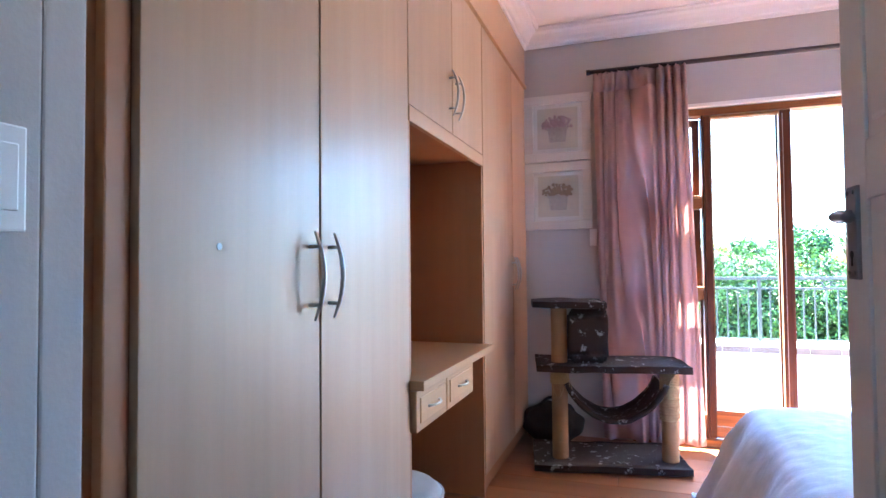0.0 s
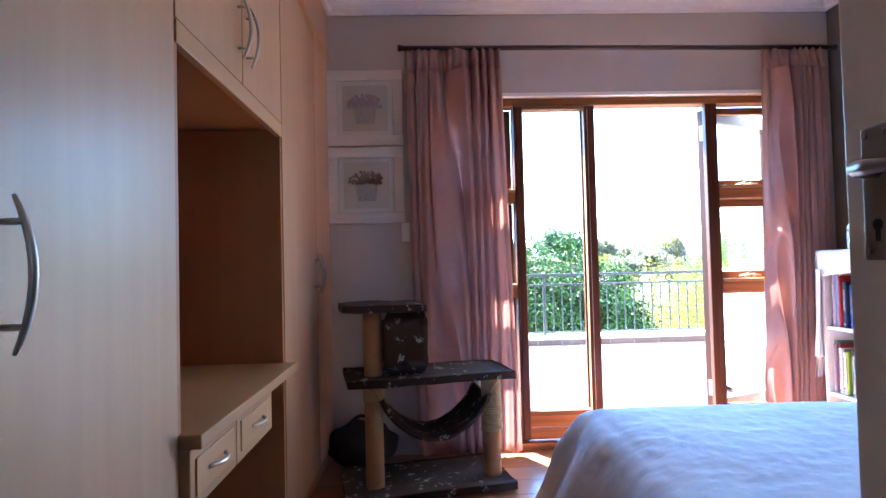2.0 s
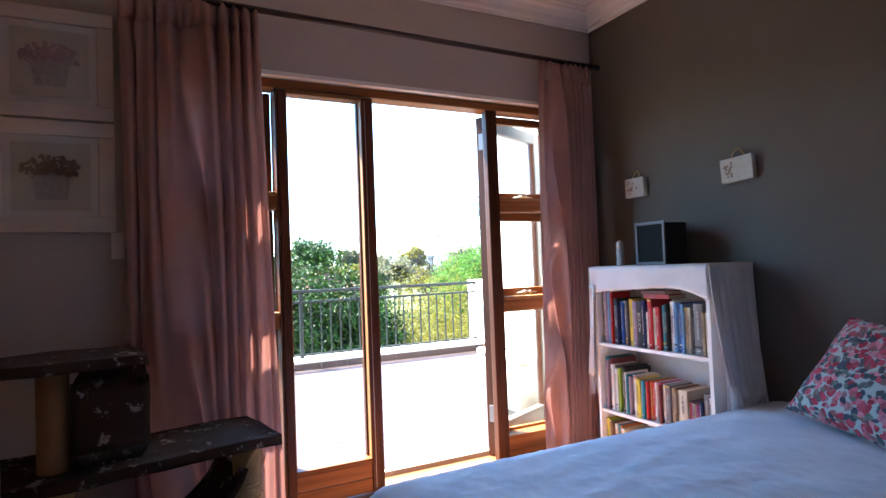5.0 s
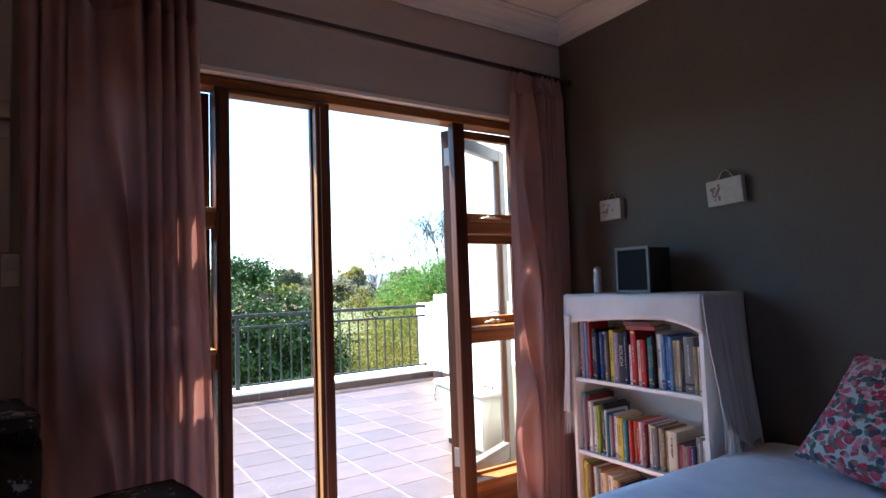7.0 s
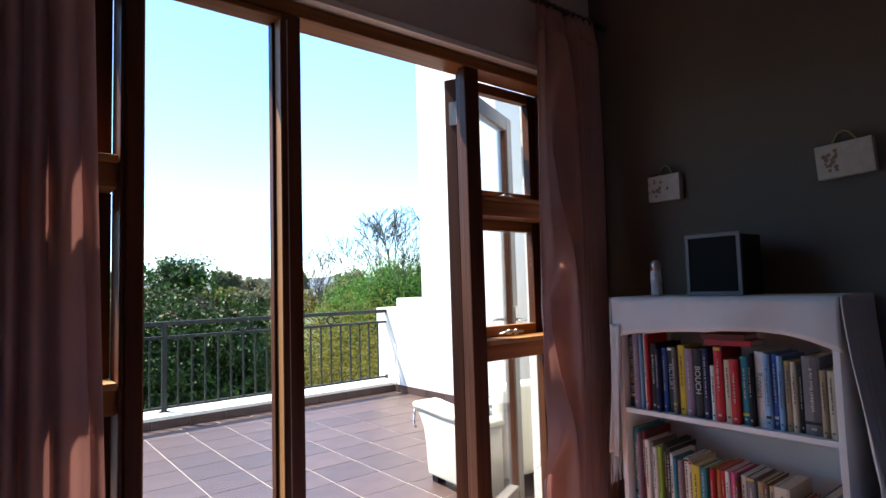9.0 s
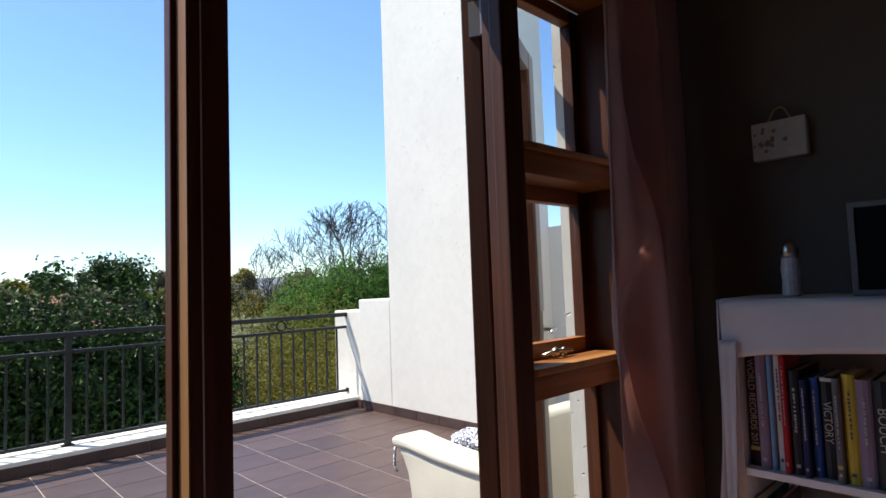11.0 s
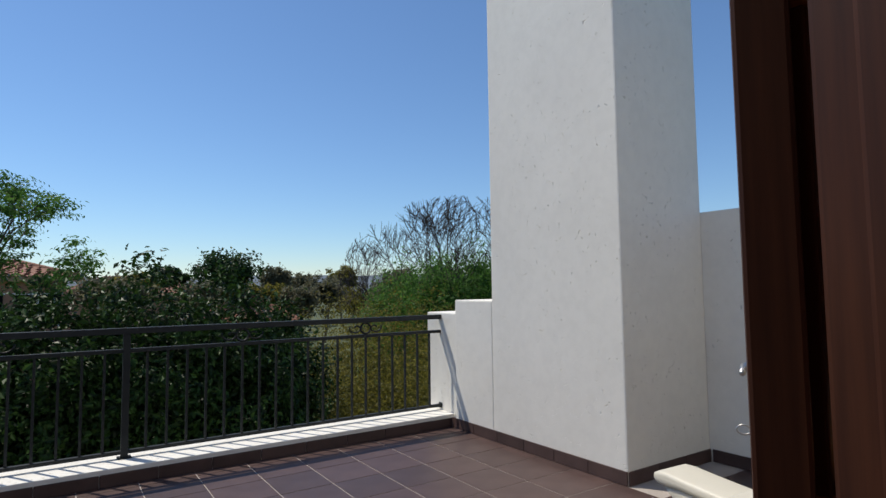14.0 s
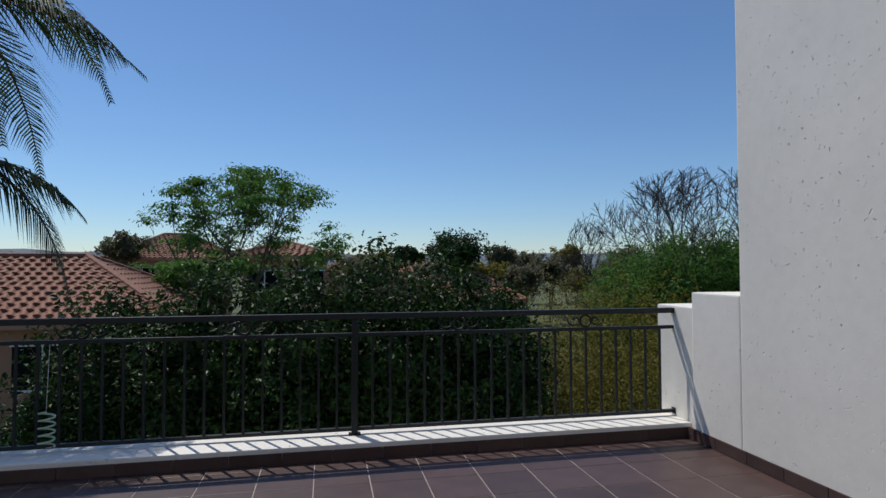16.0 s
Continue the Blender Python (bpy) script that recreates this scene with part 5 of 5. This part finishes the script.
PAD = [(0.12, 0.404), (0.30, 0.398), (0.50, 0.402), (0.70, 0.416), (0.785, 0.412), (0.812, 0.418), (0.824, 0.434), (0.820, 0.452), (0.800, 0.463), (0.76, 0.465), (0.66, 0.455), (0.50, 0.442), (0.30, 0.438), (0.14, 0.442), (0.115, 0.425)]
for x0, x1 in ((0.0, 0.18), (0.72, 0.90)):
    swept("arm", SIDE, x0 + 0.010, x1 - 0.010, 0.012)
    swept("arm_roll", PAD, x0, x1, 0.016, "rolled padded arm top")
padded("seat", 0.175, 0.725, 0.14, 0.66, 0.10, 0.27, 0.03, sf)
padded("seat_cushion", 0.175, 0.725, 0.22, 0.69, 0.268, 0.36, 0.035, sf)
padded("backrest", 0.172, 0.728, 0.11, 0.24, 0.10, 0.62, 0.04, sf)
for x, y in ((0.06, 0.62), (0.84, 0.62), (0.06, 0.17), (0.84, 0.17)):
    part("foot", boxes((x - 0.03, x + 0.03, y - 0.03, y + 0.03, 0, 0.05), bevel=0.004), M_BLACK, sf)
bm = bmesh.new()
tube(bm, [(0.012, 0.800, 0.42), (0.004, 0.800, 0.37), (-0.006, 0.788, 0.33), (0.002, 0.780, 0.30)], 0.007, 6)
part("tie", bm, M_CROCHET, sf, "", True)
bl = thing("blanket", "crumpled white crochet blanket with a dark net pattern on the armchair", "blanket", (4.70, 8.04, TER + 0.358))
bm = bmesh.new()
bmesh.ops.create_icosphere(bm, subdivisions=5, radius=1.0)
for v in bm.verts:
    c = v.co
    k = 1 + 0.35 * wob(c.x, c.y, c.z, 2.4) + 0.10 * wob(c.x, c.y, c.z, 7)
    v.co = Vector((c.x * 0.17 * k, c.y * 0.12 * k, max(0.0, 0.045 + c.z * 0.068 * k)))
part("folds", bm, M_CROCHET, bl, "", True)

# ---- ground, hills ----
GZ = -2.95
gr = mesh_ob("ground", boxes((-900, 900, -700, 1100, GZ - 1, GZ)), M_GROUND)
tagged(gr, "garden ground and grass that reach the hills", "ground", kind=shell)
bm = bmesh.new()


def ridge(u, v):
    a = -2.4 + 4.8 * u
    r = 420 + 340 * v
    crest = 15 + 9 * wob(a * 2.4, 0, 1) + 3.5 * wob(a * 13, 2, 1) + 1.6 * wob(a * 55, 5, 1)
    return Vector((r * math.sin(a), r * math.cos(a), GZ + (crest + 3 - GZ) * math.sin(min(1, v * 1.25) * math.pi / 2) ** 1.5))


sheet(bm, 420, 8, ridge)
hills = tagged(mesh_ob("backdrop_hills", bm, M_HAZED_HILL, None, "", True), "low wooded hills with distance haze painted in blue-grey", "hills", kind=shell)


# ---- trees and shrubs ----
def leaf_mesh(name, pts, normals, size, mat, parent, seed, slim=0.5):
    """Many small folded leaves, one island each."""
    rng = np.random.default_rng(seed)
    n = len(pts)
    nrm = normals + rng.normal(0, 0.75, (n, 3))
    nrm /= np.linalg.norm(nrm, axis=1, keepdims=True) + 1e-9
    side = np.cross(nrm, rng.normal(0, 1, (n, 3)))
    side /= np.linalg.norm(side, axis=1, keepdims=True) + 1e-9
    along = np.cross(nrm, side)
    s = (size * rng.uniform(0.6, 1.3, n))[:, None]
    a, b = pts - along * s * 0.5, pts + along * s * 0.5 - nrm * s * 0.1
    c, d = pts + side * s * slim * 0.5 + nrm * s * 0.08, pts - side * s * slim * 0.5 + nrm * s * 0.08
    co = np.stack([a, c, b, d], 1).reshape(-1, 3)
    me = bpy.data.meshes.new(name)
    me.from_pydata(co.tolist(), [], np.arange(4 * n).reshape(-1, 4).tolist())
    me.materials.append(mat)
    ob = new(name, me)
    ob.parent = parent
    return tagged(ob, kind="stuff")


def clumps(centre, radii, n_clumps, per, spread, seed, shell_bias=0.5):
    """Points in clumps that fill an uneven ellipsoid, denser near its skin, and their outward normals."""
    rng = np.random.default_rng(seed)
    d = rng.normal(0, 1, (n_clumps, 3))
    d /= np.linalg.norm(d, axis=1, keepdims=True)
    r = rng.uniform(0, 1, n_clumps) ** shell_bias * rng.uniform(0.78, 1.12, n_clumps)
    cc = np.array(centre) + d * r[:, None] * np.array(radii)
    pts = np.repeat(cc, per, 0) + rng.normal(0, 1, (n_clumps * per, 3)) * np.array(spread)
    nrm = np.repeat(d, per, 0) + np.array([0, 0, 0.7])
    return pts, nrm / np.linalg.norm(nrm, axis=1, keepdims=True)


def grow(bm, p, d, length, radius, depth, rnd, tips, bend=0.35, up=0.12, kids=(2, 3), shrink=0.72, sides=6, inside=None, fan=0.7):
    pts, rad, q, dd = [p], [radius], Vector(p), Vector(d)
    for k in range(4):
        dd = (dd + Vector((rnd.gauss(0, bend), rnd.gauss(0, bend), rnd.gauss(0, bend) + up)) * 0.4).normalized()
        if inside and not inside(q + dd * length / 4):
            break
        q = q + dd * length / 4
        pts.append(q.copy())
        rad.append(radius * (1 - 0.11 * (k + 1)))
    if len(pts) < 2:
        return
    tube(bm, pts, rad, sides if depth > 1 else 4)
    if depth == 0:
        tips.append((q, dd))
        return
    for _ in range(rnd.randint(*kids)):
        k = min(len(pts) - 1, rnd.randint(2, 4))
        out = (dd + Vector((rnd.gauss(0, fan), rnd.gauss(0, fan), rnd.gauss(0.1, fan * 0.64)))).normalized()
        grow(bm, pts[k], out, length * shrink * rnd.uniform(0.8, 1.15), max(rad[k] * 0.62, 0.0064), depth - 1, rnd, tips, bend, up, kids, shrink, sides, inside, fan)
    if depth <= 2:
        tips.append((q, dd))


def shrub(name, label, category, at, radii, cz, mat, seed, n_clumps=260, per=46, size=0.075, spread=0.10, group="", bias=0.4):
    t = thing(name, label, category, at, 0, group)
    rnd, bm, tips = random.Random(seed), bmesh.new(), []
    for k in range(4):
        a = 2 * math.pi * k / 4 + rnd.random()
        p = Vector((0.12 * math.cos(a), 0.12 * math.sin(a), -0.05))
        grow(bm, p, Vector((0.25 * math.cos(a), 0.25 * math.sin(a), 1)).normalized(), (cz + radii[2] * 0.2) * 0.5, 0.05, 2, rnd, tips)
    part("trunk", bm, M_BARK, t)
    pts, nrm = clumps((0, 0, cz), radii, n_clumps, per, (spread, spread, spread), seed, bias)
    leaf_mesh("crown", pts, nrm, size, mat, t, seed)
    return t


def seen_from_door(az, dist):
    """A point by its bearing in degrees from straight out and its distance from the doorway."""
    return 3.26 + dist * math.sin(radians(az)), 7.15 + dist * math.cos(radians(az))


for k, (x, y, rx, top) in enumerate(((0.75, 14.9, 1.0, 1.02), (1.95, 14.4, 1.05, 1.22), (3.05, 14.2, 1.0, 1.30), (4.05, 14.35, 1.0, 1.38), (5.0, 14.5, 0.95, 1.28), (5.75, 15.1, 0.75, 1.05))):
    shrub("shrub", "dense dark green evergreen shrub behind the terrace", "shrub", (x, y, GZ), (rx, 0.95, 1.75), top - GZ - 1.66, M_LEAF_DARK, 20 + k, 470, 48, 0.082, 0.095, "dark hedge shrubs", 0.33)
shrub("shrub", "low dark garden shrub beside the lawn", "shrub", (-1.0, 15.4, GZ), (1.5, 0.9, 1.3), 1.35, M_LEAF_DARK, 31, 240, 46, 0.085, 0.12, "dark hedge shrubs", 0.35)
for k, (az, dist, rx, top) in enumerate(((24.0, 10.4, 1.25, 1.12), (29.0, 10.6, 1.3, 1.15), (34.5, 10.2, 1.2, 1.0), (27.5, 8.0, 0.75, 0.55), (32.5, 7.6, 0.8, 0.5))):
    x, y = seen_from_door(az, dist)
    shrub("bush", "loose olive-yellow bush with small sparse leaves", "bush", (x, y, GZ), (rx, 1.1, 1.9), top - GZ - 1.8, M_LEAF_YELLOW, 40 + k, 420, 40, 0.05, 0.13, "yellowish bushes", 0.5)
for k, (az, dist, rx, top) in enumerate(((31.0, 13.5, 1.2, 1.75), (36.0, 13.0, 1.5, 2.1), (41.0, 13.5, 1.4, 2.0))):
    x, y = seen_from_door(az, dist)
    shrub("bush", "feathery bright green bush below the bare tree", "bush", (x, y, GZ), (rx, 1.2, 1.7), top - GZ - 1.6, M_LEAF_BRIGHT, 50 + k, 520, 52, 0.075, 0.13, "bright green bushes", 0.45)

x, y = seen_from_door(35.5, 15.5)
bare = thing("tree", "bare thorn tree with a fine web of twigs", "tree", (x, y, GZ))
rnd, bm, tips = random.Random(77), bmesh.new(), []
for k in range(12):
    a = 2 * math.pi * k / 12
    lean = (0.2, 0.6, 1.0)[k % 3]
    grow(bm, Vector((0.1 * math.cos(a), 0.1 * math.sin(a), -0.05)), Vector((lean * math.cos(a), lean * math.sin(a), 1)).normalized(), 3.6, 0.06, 5, rnd, tips, 0.10, 0.02, (3, 4), 0.63, 5, fan=0.42, inside=lambda p: (p.x ** 2 + p.y ** 2) / 10.5 + (p.z - 4.3) ** 2 / 5.8 < 1 or p.z < 3.2)
tagged(part("branch_web", bm, M_TWIG, bare), kind="stuff")
bm = bmesh.new()
lathe(bm, [(0.26, -0.05), (0.20, 0.15), (0.17, 0.45), (0.12, 0.62)], sides=12)
part("trunk", bm, M_BARK, bare, "", True)

x, y = seen_from_door(-8.0, 13.8)
def crown_room(p):
    return p.z < 4.3 or ((p.x - 0.35) / 2.2) ** 2 + (p.y / 2.0) ** 2 + ((p.z - 5.1) / 1.38) ** 2 < 1


airy = thing("tree", "airy light green tree with layered feathery leaves", "tree", (x, y, GZ))
rnd, bm, tips = random.Random(15), bmesh.new(), []
for k in range(4):
    a = 2 * math.pi * k / 4 + 0.4
    grow(bm, Vector((0.08 * math.cos(a), 0.08 * math.sin(a), -0.05)), Vector((0.17 * math.cos(a), 0.17 * math.sin(a), 1)).normalized(), 3.9, 0.075, 4, rnd, tips, 0.2, 0.05, (3, 4), 0.58, 5, crown_room, 0.5)
part("trunk", bm, M_BARK, airy)
rng = np.random.default_rng(3)
tp = np.array([tuple(p) for p, _ in tips])
tp = tp[tp[:, 2] > 3.9]
per = max(30, min(150, 12000 // len(tp)))
pts = np.repeat(tp, per, 0) + rng.normal(0, 1, (len(tp) * per, 3)) * np.array([0.14, 0.14, 0.04])
leaf_mesh("crown", pts, np.tile([0.0, 0.0, 1.0], (len(pts), 1)), 0.098, M_LEAF_MID, airy, 3, 0.42)

# ---- palm ----
palm = thing("palm_tree", "palm with long drooping feathery fronds", "palm tree", (-0.15, 12.7, GZ))
bm = bmesh.new()
tube(bm, [(0.0, 0, -0.05), (0.05, 0, 2), (0.02, 0, 4), (0, 0, 6.85)], [0.24, 0.19, 0.17, 0.19], 14)
part("trunk", bm, M_BARK, palm)
FRONDS = [(12, 0.0, 1.95, 0.022, 6.72), (2, 0.16, 1.8, 0.040, 6.75), (6, 0.20, 1.95, 0.135, 5.25), (14, 0.26, 1.5, 0.06, 5.2)] + [(62 + 17 * k, (0.75, 0.05, 0.35)[k % 3], 2.5, 0.105, 6.85) for k in range(12)]
for k, (turn, rise, ln, droop, start) in enumerate(FRONDS):
    rnd = random.Random(300 + k)
    a = radians(turn)
    pts, d = [Vector((0, 0, start))], Vector((math.cos(a), math.sin(a), rise)).normalized()
    for j in range(16):
        d = (d + Vector((0, 0, -droop - 0.004 * j))).normalized()
        pts.append(pts[-1] + d * ln / 16)
    bm = bmesh.new()
    tube(bm, pts, [0.022 * (1 - j / 18) for j in range(17)], 5)
    fr_ob = part("frond_stem", bm, M_BARK, palm)
    bm = bmesh.new()
    for j in range(2, 17):
        for sub in range(4):
            t = j - 1 + sub / 4
            if t > 15.9:
                continue
            p = pts[int(t)].lerp(pts[min(16, int(t) + 1)], t - int(t))
            d = (pts[min(16, int(t) + 1)] - pts[int(t)]).normalized()
            out = d.cross(Vector((0, 0, 1))).normalized()
            for s in (-1, 1):
                l = 0.55 * math.sin(math.pi * min(1, 0.18 + t / 17)) * rnd.uniform(0.8, 1.1) + 0.08
                q = d * 0.6 + out * s * 0.85 + Vector((0, 0, rnd.uniform(-0.1, 0.15)))
                q.normalize()
                m1 = p + q * l * 0.55 + Vector((0, 0, -0.05 * l))
                e = p + q * l + Vector((0, 0, -0.5 * l))
                w = d * 0.011
                v = [bm.verts.new(c) for c in (p - w, p + w, m1 + w, m1 - w, e)]
                bm.faces.new((v[0], v[1], v[2], v[3]))
                bm.faces.new((v[3], v[2], v[4]))
    tagged(part("foliage", bm, M_PALM, fr_ob), kind="stuff")


# ---- neighbouring houses ----
def tiled_slope(parent, eave_a, eave_b, ridge_b, ridge_a, name="roof_slope"):
    """Rows of rolled clay tiles over a sloping four-sided plane."""
    ea, eb, rb, ra = (Vector(p) for p in (eave_a, eave_b, ridge_b, ridge_a))
    up = ((ra + rb) / 2 - (ea + eb) / 2)
    rows = max(3, int(up.length / 0.32))
    nrm = (eb - ea).cross(up).normalized()
    if nrm.z < 0:
        nrm = -nrm
    co, faces = [], []
    for r in range(rows):
        a0, b0 = ea.lerp(ra, r / rows), eb.lerp(rb, r / rows)
        a1, b1 = ea.lerp(ra, (r + 1.12) / rows), eb.lerp(rb, (r + 1.12) / rows)
        n = max(2, int((b0 - a0).length / 0.30))
        prof = [(0.0, 0.0), (0.3, 0.012), (0.55, 0.055), (0.8, 0.055)]
        line = [(c + f, h) for c in range(n) for f, h in prof] + [(n, 0.0)]
        st = len(co)
        for t, h in line:
            co += [a0.lerp(b0, t / n) + nrm * (h + 0.045), a0.lerp(b0, t / n) + nrm * h * 0.2, a1.lerp(b1, t / n) + nrm * h]
        for i in range(len(line) - 1):
            q = st + 3 * i
            faces += [(q, q + 3, q + 5, q + 2), (q + 1, q + 4, q + 3, q)]
    me = bpy.data.meshes.new(name)
    me.from_pydata([tuple(c) for c in co], [], faces)
    me.materials.append(M_CLAY)
    ob = new(name, me)
    ob.parent = parent
    return tagged(ob, "rows of rolled terracotta tiles", kind="stuff")


def house(label, cx, cy, w, d, eave, ridge, hip, rz=0.0):
    h = thing("house", label, "house", (cx, cy, GZ), rz)
    e, r = eave - GZ, ridge - GZ
    o = 0.4
    part("wall", boxes((-w / 2, w / 2, -d / 2, d / 2, 0, e - 0.02)), M_HOUSE, h)
    rx = w / 2 - hip
    A, B, C, D = (-w / 2 - o, -d / 2 - o, e), (w / 2 + o, -d / 2 - o, e), (w / 2 + o, d / 2 + o, e), (-w / 2 - o, d / 2 + o, e)
    P, Q = (-rx, 0, r), (rx, 0, r)
    tiled_slope(h, A, B, Q, P)
    tiled_slope(h, C, D, P, Q)
    tiled_slope(h, B, C, Q, Q)
    tiled_slope(h, D, A, P, P)
    for p, q in ((P, Q), (B, Q), (A, P), (C, Q), (D, P)):
        bm = bmesh.new()
        p, q = Vector(p), Vector(q)
        n = max(2, int((q - p).length / 0.35))
        for k in range(n):
            a, b = p.lerp(q, k / n), p.lerp(q, (k + 1.1) / n)
            tube(bm, [a + Vector((0, 0, 0.03)), b + Vector((0, 0, 0.05))], [0.12, 0.10], 8)
        tagged(part("ridge_tiles", bm, M_CLAY, h), kind="stuff")
    part("fascia", boxes((-w / 2 - o, w / 2 + o, -d / 2 - o - 0.03, -d / 2 - o, e - 0.14, e + 0.02)), M_HOUSE, h)
    for x in (-w / 4, w / 4):
        wn_ = part("window", boxes((x - 0.7, x + 0.7, -d / 2 - 0.03, -d / 2 + 0.02, e - 1.7, e - 0.6)), M_DARKGLASS, h)
        part("window_frame", boxes((x - 0.75, x + 0.75, -d / 2 - 0.05, -d / 2 - 0.03, e - 1.76, e - 1.70), (x - 0.75, x + 0.75, -d / 2 - 0.05, -d / 2 - 0.03, e - 0.6, e - 0.54), (x - 0.02, x + 0.02, -d / 2 - 0.05, -d / 2 - 0.03, e - 1.7, e - 0.6)), M_WHITE, wn_)
    return h


house("house with a hipped terracotta tile roof behind the garden", -6.6, 27.0, 11.5, 7.0, -0.1, 1.62, 3.2)
house("distant house with a terracotta roof above the trees", -6.8, 50.0, 7.0, 7.0, 1.9, 3.6, 2.6, 8)
house("brown house with a small terracotta roof behind trees", 1.5, 34.0, 3.4, 4.0, 1.75, 2.35, 1.4, 5)
house("house with an orange-red roof among distant trees", 11.6, 38.5, 4.2, 5.0, -0.4, 0.95, 1.9, -12)
house("long low house with a tiled roof beyond the hedge", 8.0, 58.0, 10.0, 7.0, 0.9, 2.3, 3.0, 4)


# ---- far trees ----
def far_tree(az, dist, high, wide, mat, seed, sparse=1.0):
    x, y = seen_from_door(az, dist)
    t = thing("tree", "distant garden tree with a loose crown", "tree", (x, y, GZ), 0, "distant trees")
    rnd, bm, tips = random.Random(seed), bmesh.new(), []
    grow(bm, Vector((0, 0, -0.05)), Vector((0, 0, 1)), high * 0.55, 0.04 * high / 2, 3, rnd, tips, 0.25, 0.06, (2, 3), 0.6, 5)
    part("trunk", bm, M_BARK, t)
    pts, nrm = clumps((0, 0, high - wide * 0.62), (wide, wide, wide * 0.62), int(80 * sparse), 52, (wide * 0.11,) * 3, seed, 0.55)
    leaf_mesh("crown", pts, nrm, 0.017 * dist ** 0.7, mat, t, seed, 0.6)
    return t


rnd = random.Random(99)
far_tree(12.8, 33, 6.4, 1.8, M_LEAF_DARK, 501, 1.4)
far_tree(8.2, 36, 5.6, 0.9, M_LEAF_DARK, 502, 1.0)
far_tree(-31.5, 46, 7.8, 1.3, M_LEAF_DARK, 503, 1.6)
far_tree(-17.5, 40, 6.4, 1.4, M_LEAF_GREY, 504, 0.7)
far_tree(-12.5, 21, 4.5, 0.9, M_LEAF_MID, 505, 0.8)
for k in range(34):
    az = rnd.uniform(3, 44)
    dist = rnd.uniform(24, 75)
    hi = 2.95 + 1.26 + dist * rnd.uniform(-0.005, 0.042)
    far_tree(az, dist, max(2.5, hi), dist * rnd.uniform(0.026, 0.045), rnd.choice((M_LEAF_GREY, M_LEAF_GREY, M_LEAF_GREY, M_LEAF_YELLOW)), 600 + k, 0.8)
for k in range(26):
    az = rnd.uniform(-60, 2)
    dist = rnd.uniform(48, 95)
    far_tree(az, dist, 2.95 + 1.26 + dist * rnd.uniform(-0.01, 0.02), dist * 0.04, rnd.choice((M_LEAF_GREY, M_LEAF_GREY, M_LEAF_YELLOW)), 700 + k, 0.8)
tw = thing("tree", "leafless distant tree among the gardens", "tree", (*seen_from_door(26.5, 34), GZ), 0, "distant trees")
bm, tips = bmesh.new(), []
grow(bm, Vector((0, 0, -0.05)), Vector((0, 0, 1)), 2.6, 0.11, 4, random.Random(8), tips, 0.3, 0.08, (2, 3), 0.68, 4)
tagged(part("branch_web", bm, M_TWIG, tw), kind="stuff")
bm = bmesh.new()
lathe(bm, [(0.20, -0.05), (0.15, 0.2), (0.12, 0.6), (0.10, 0.8)], sides=10)
part("trunk", bm, M_BARK, tw, "", True)

# ---- terrace tiles and skirting ----
tile_bm = boxes((-0.1597, 0.1597, -0.1597, 0.1597, -0.010, 0.0), bevel=0.0025)
tile_me = bpy.data.meshes.new("tile")
tile_bm.to_mesh(tile_me)
tile_bm.free()
tile_me.materials.append(M_TILE)
rest = bmesh.new()
ix = 0
xs = [5.7035 - 0.325 * k for k in range(-3, 26)]
ys = [10.9725 - 0.325 * k for k in range(12)]
for x in xs:
    for y in ys:
        if x > 5.8 and y > 8.95 and not x < 5.82:
            continue
        if x > 1.3 and x < 6.75:
            t = new("tile", tile_me)
            t.parent = terrace
            t.location = (x, y, TER)
        else:
            box(rest, x - 0.1597, x + 0.1597, y - 0.1597, y + 0.1597, TER - 0.010, TER)
for y in ys:
    if y > 9.0:
        part("tile", boxes((5.8575, 5.9435, y - 0.1597, min(y + 0.1597, 10.90), TER - 0.010, TER), bevel=0.002), M_TILE, terrace)
tagged(part("tile_field", rest, M_TILE, terrace), kind="stuff")


def skirting(parent, a, b, out, h0=TER, h1=0.112):
    a, b, o = Vector((*a, 0)), Vector((*b, 0)), Vector((*out, 0))
    n = max(1, round((b - a).length / 0.325))
    for k in range(n):
        p, q = a.lerp(b, k / n) + (b - a).normalized() * 0.002, a.lerp(b, (k + 1) / n) - (b - a).normalized() * 0.002
        r = q + o * 0.010
        part("skirting_tile", boxes((min(p.x, r.x), max(p.x, r.x), min(p.y, r.y), max(p.y, r.y), h0 + 0.001, h1), bevel=0.0015), M_SKIRT, parent)


skirting(kerb, (-2.4, 10.904), (5.953, 10.904), (0, -1), TER, 0.105)
skirting(col, (5.954, 10.89), (5.954, 9.09), (-1, 0))
skirting(col, (5.955, 9.089), (6.79, 9.089), (0, -1))
skirting(prp, (6.799, 9.07), (6.799, 7.25), (-1, 0))
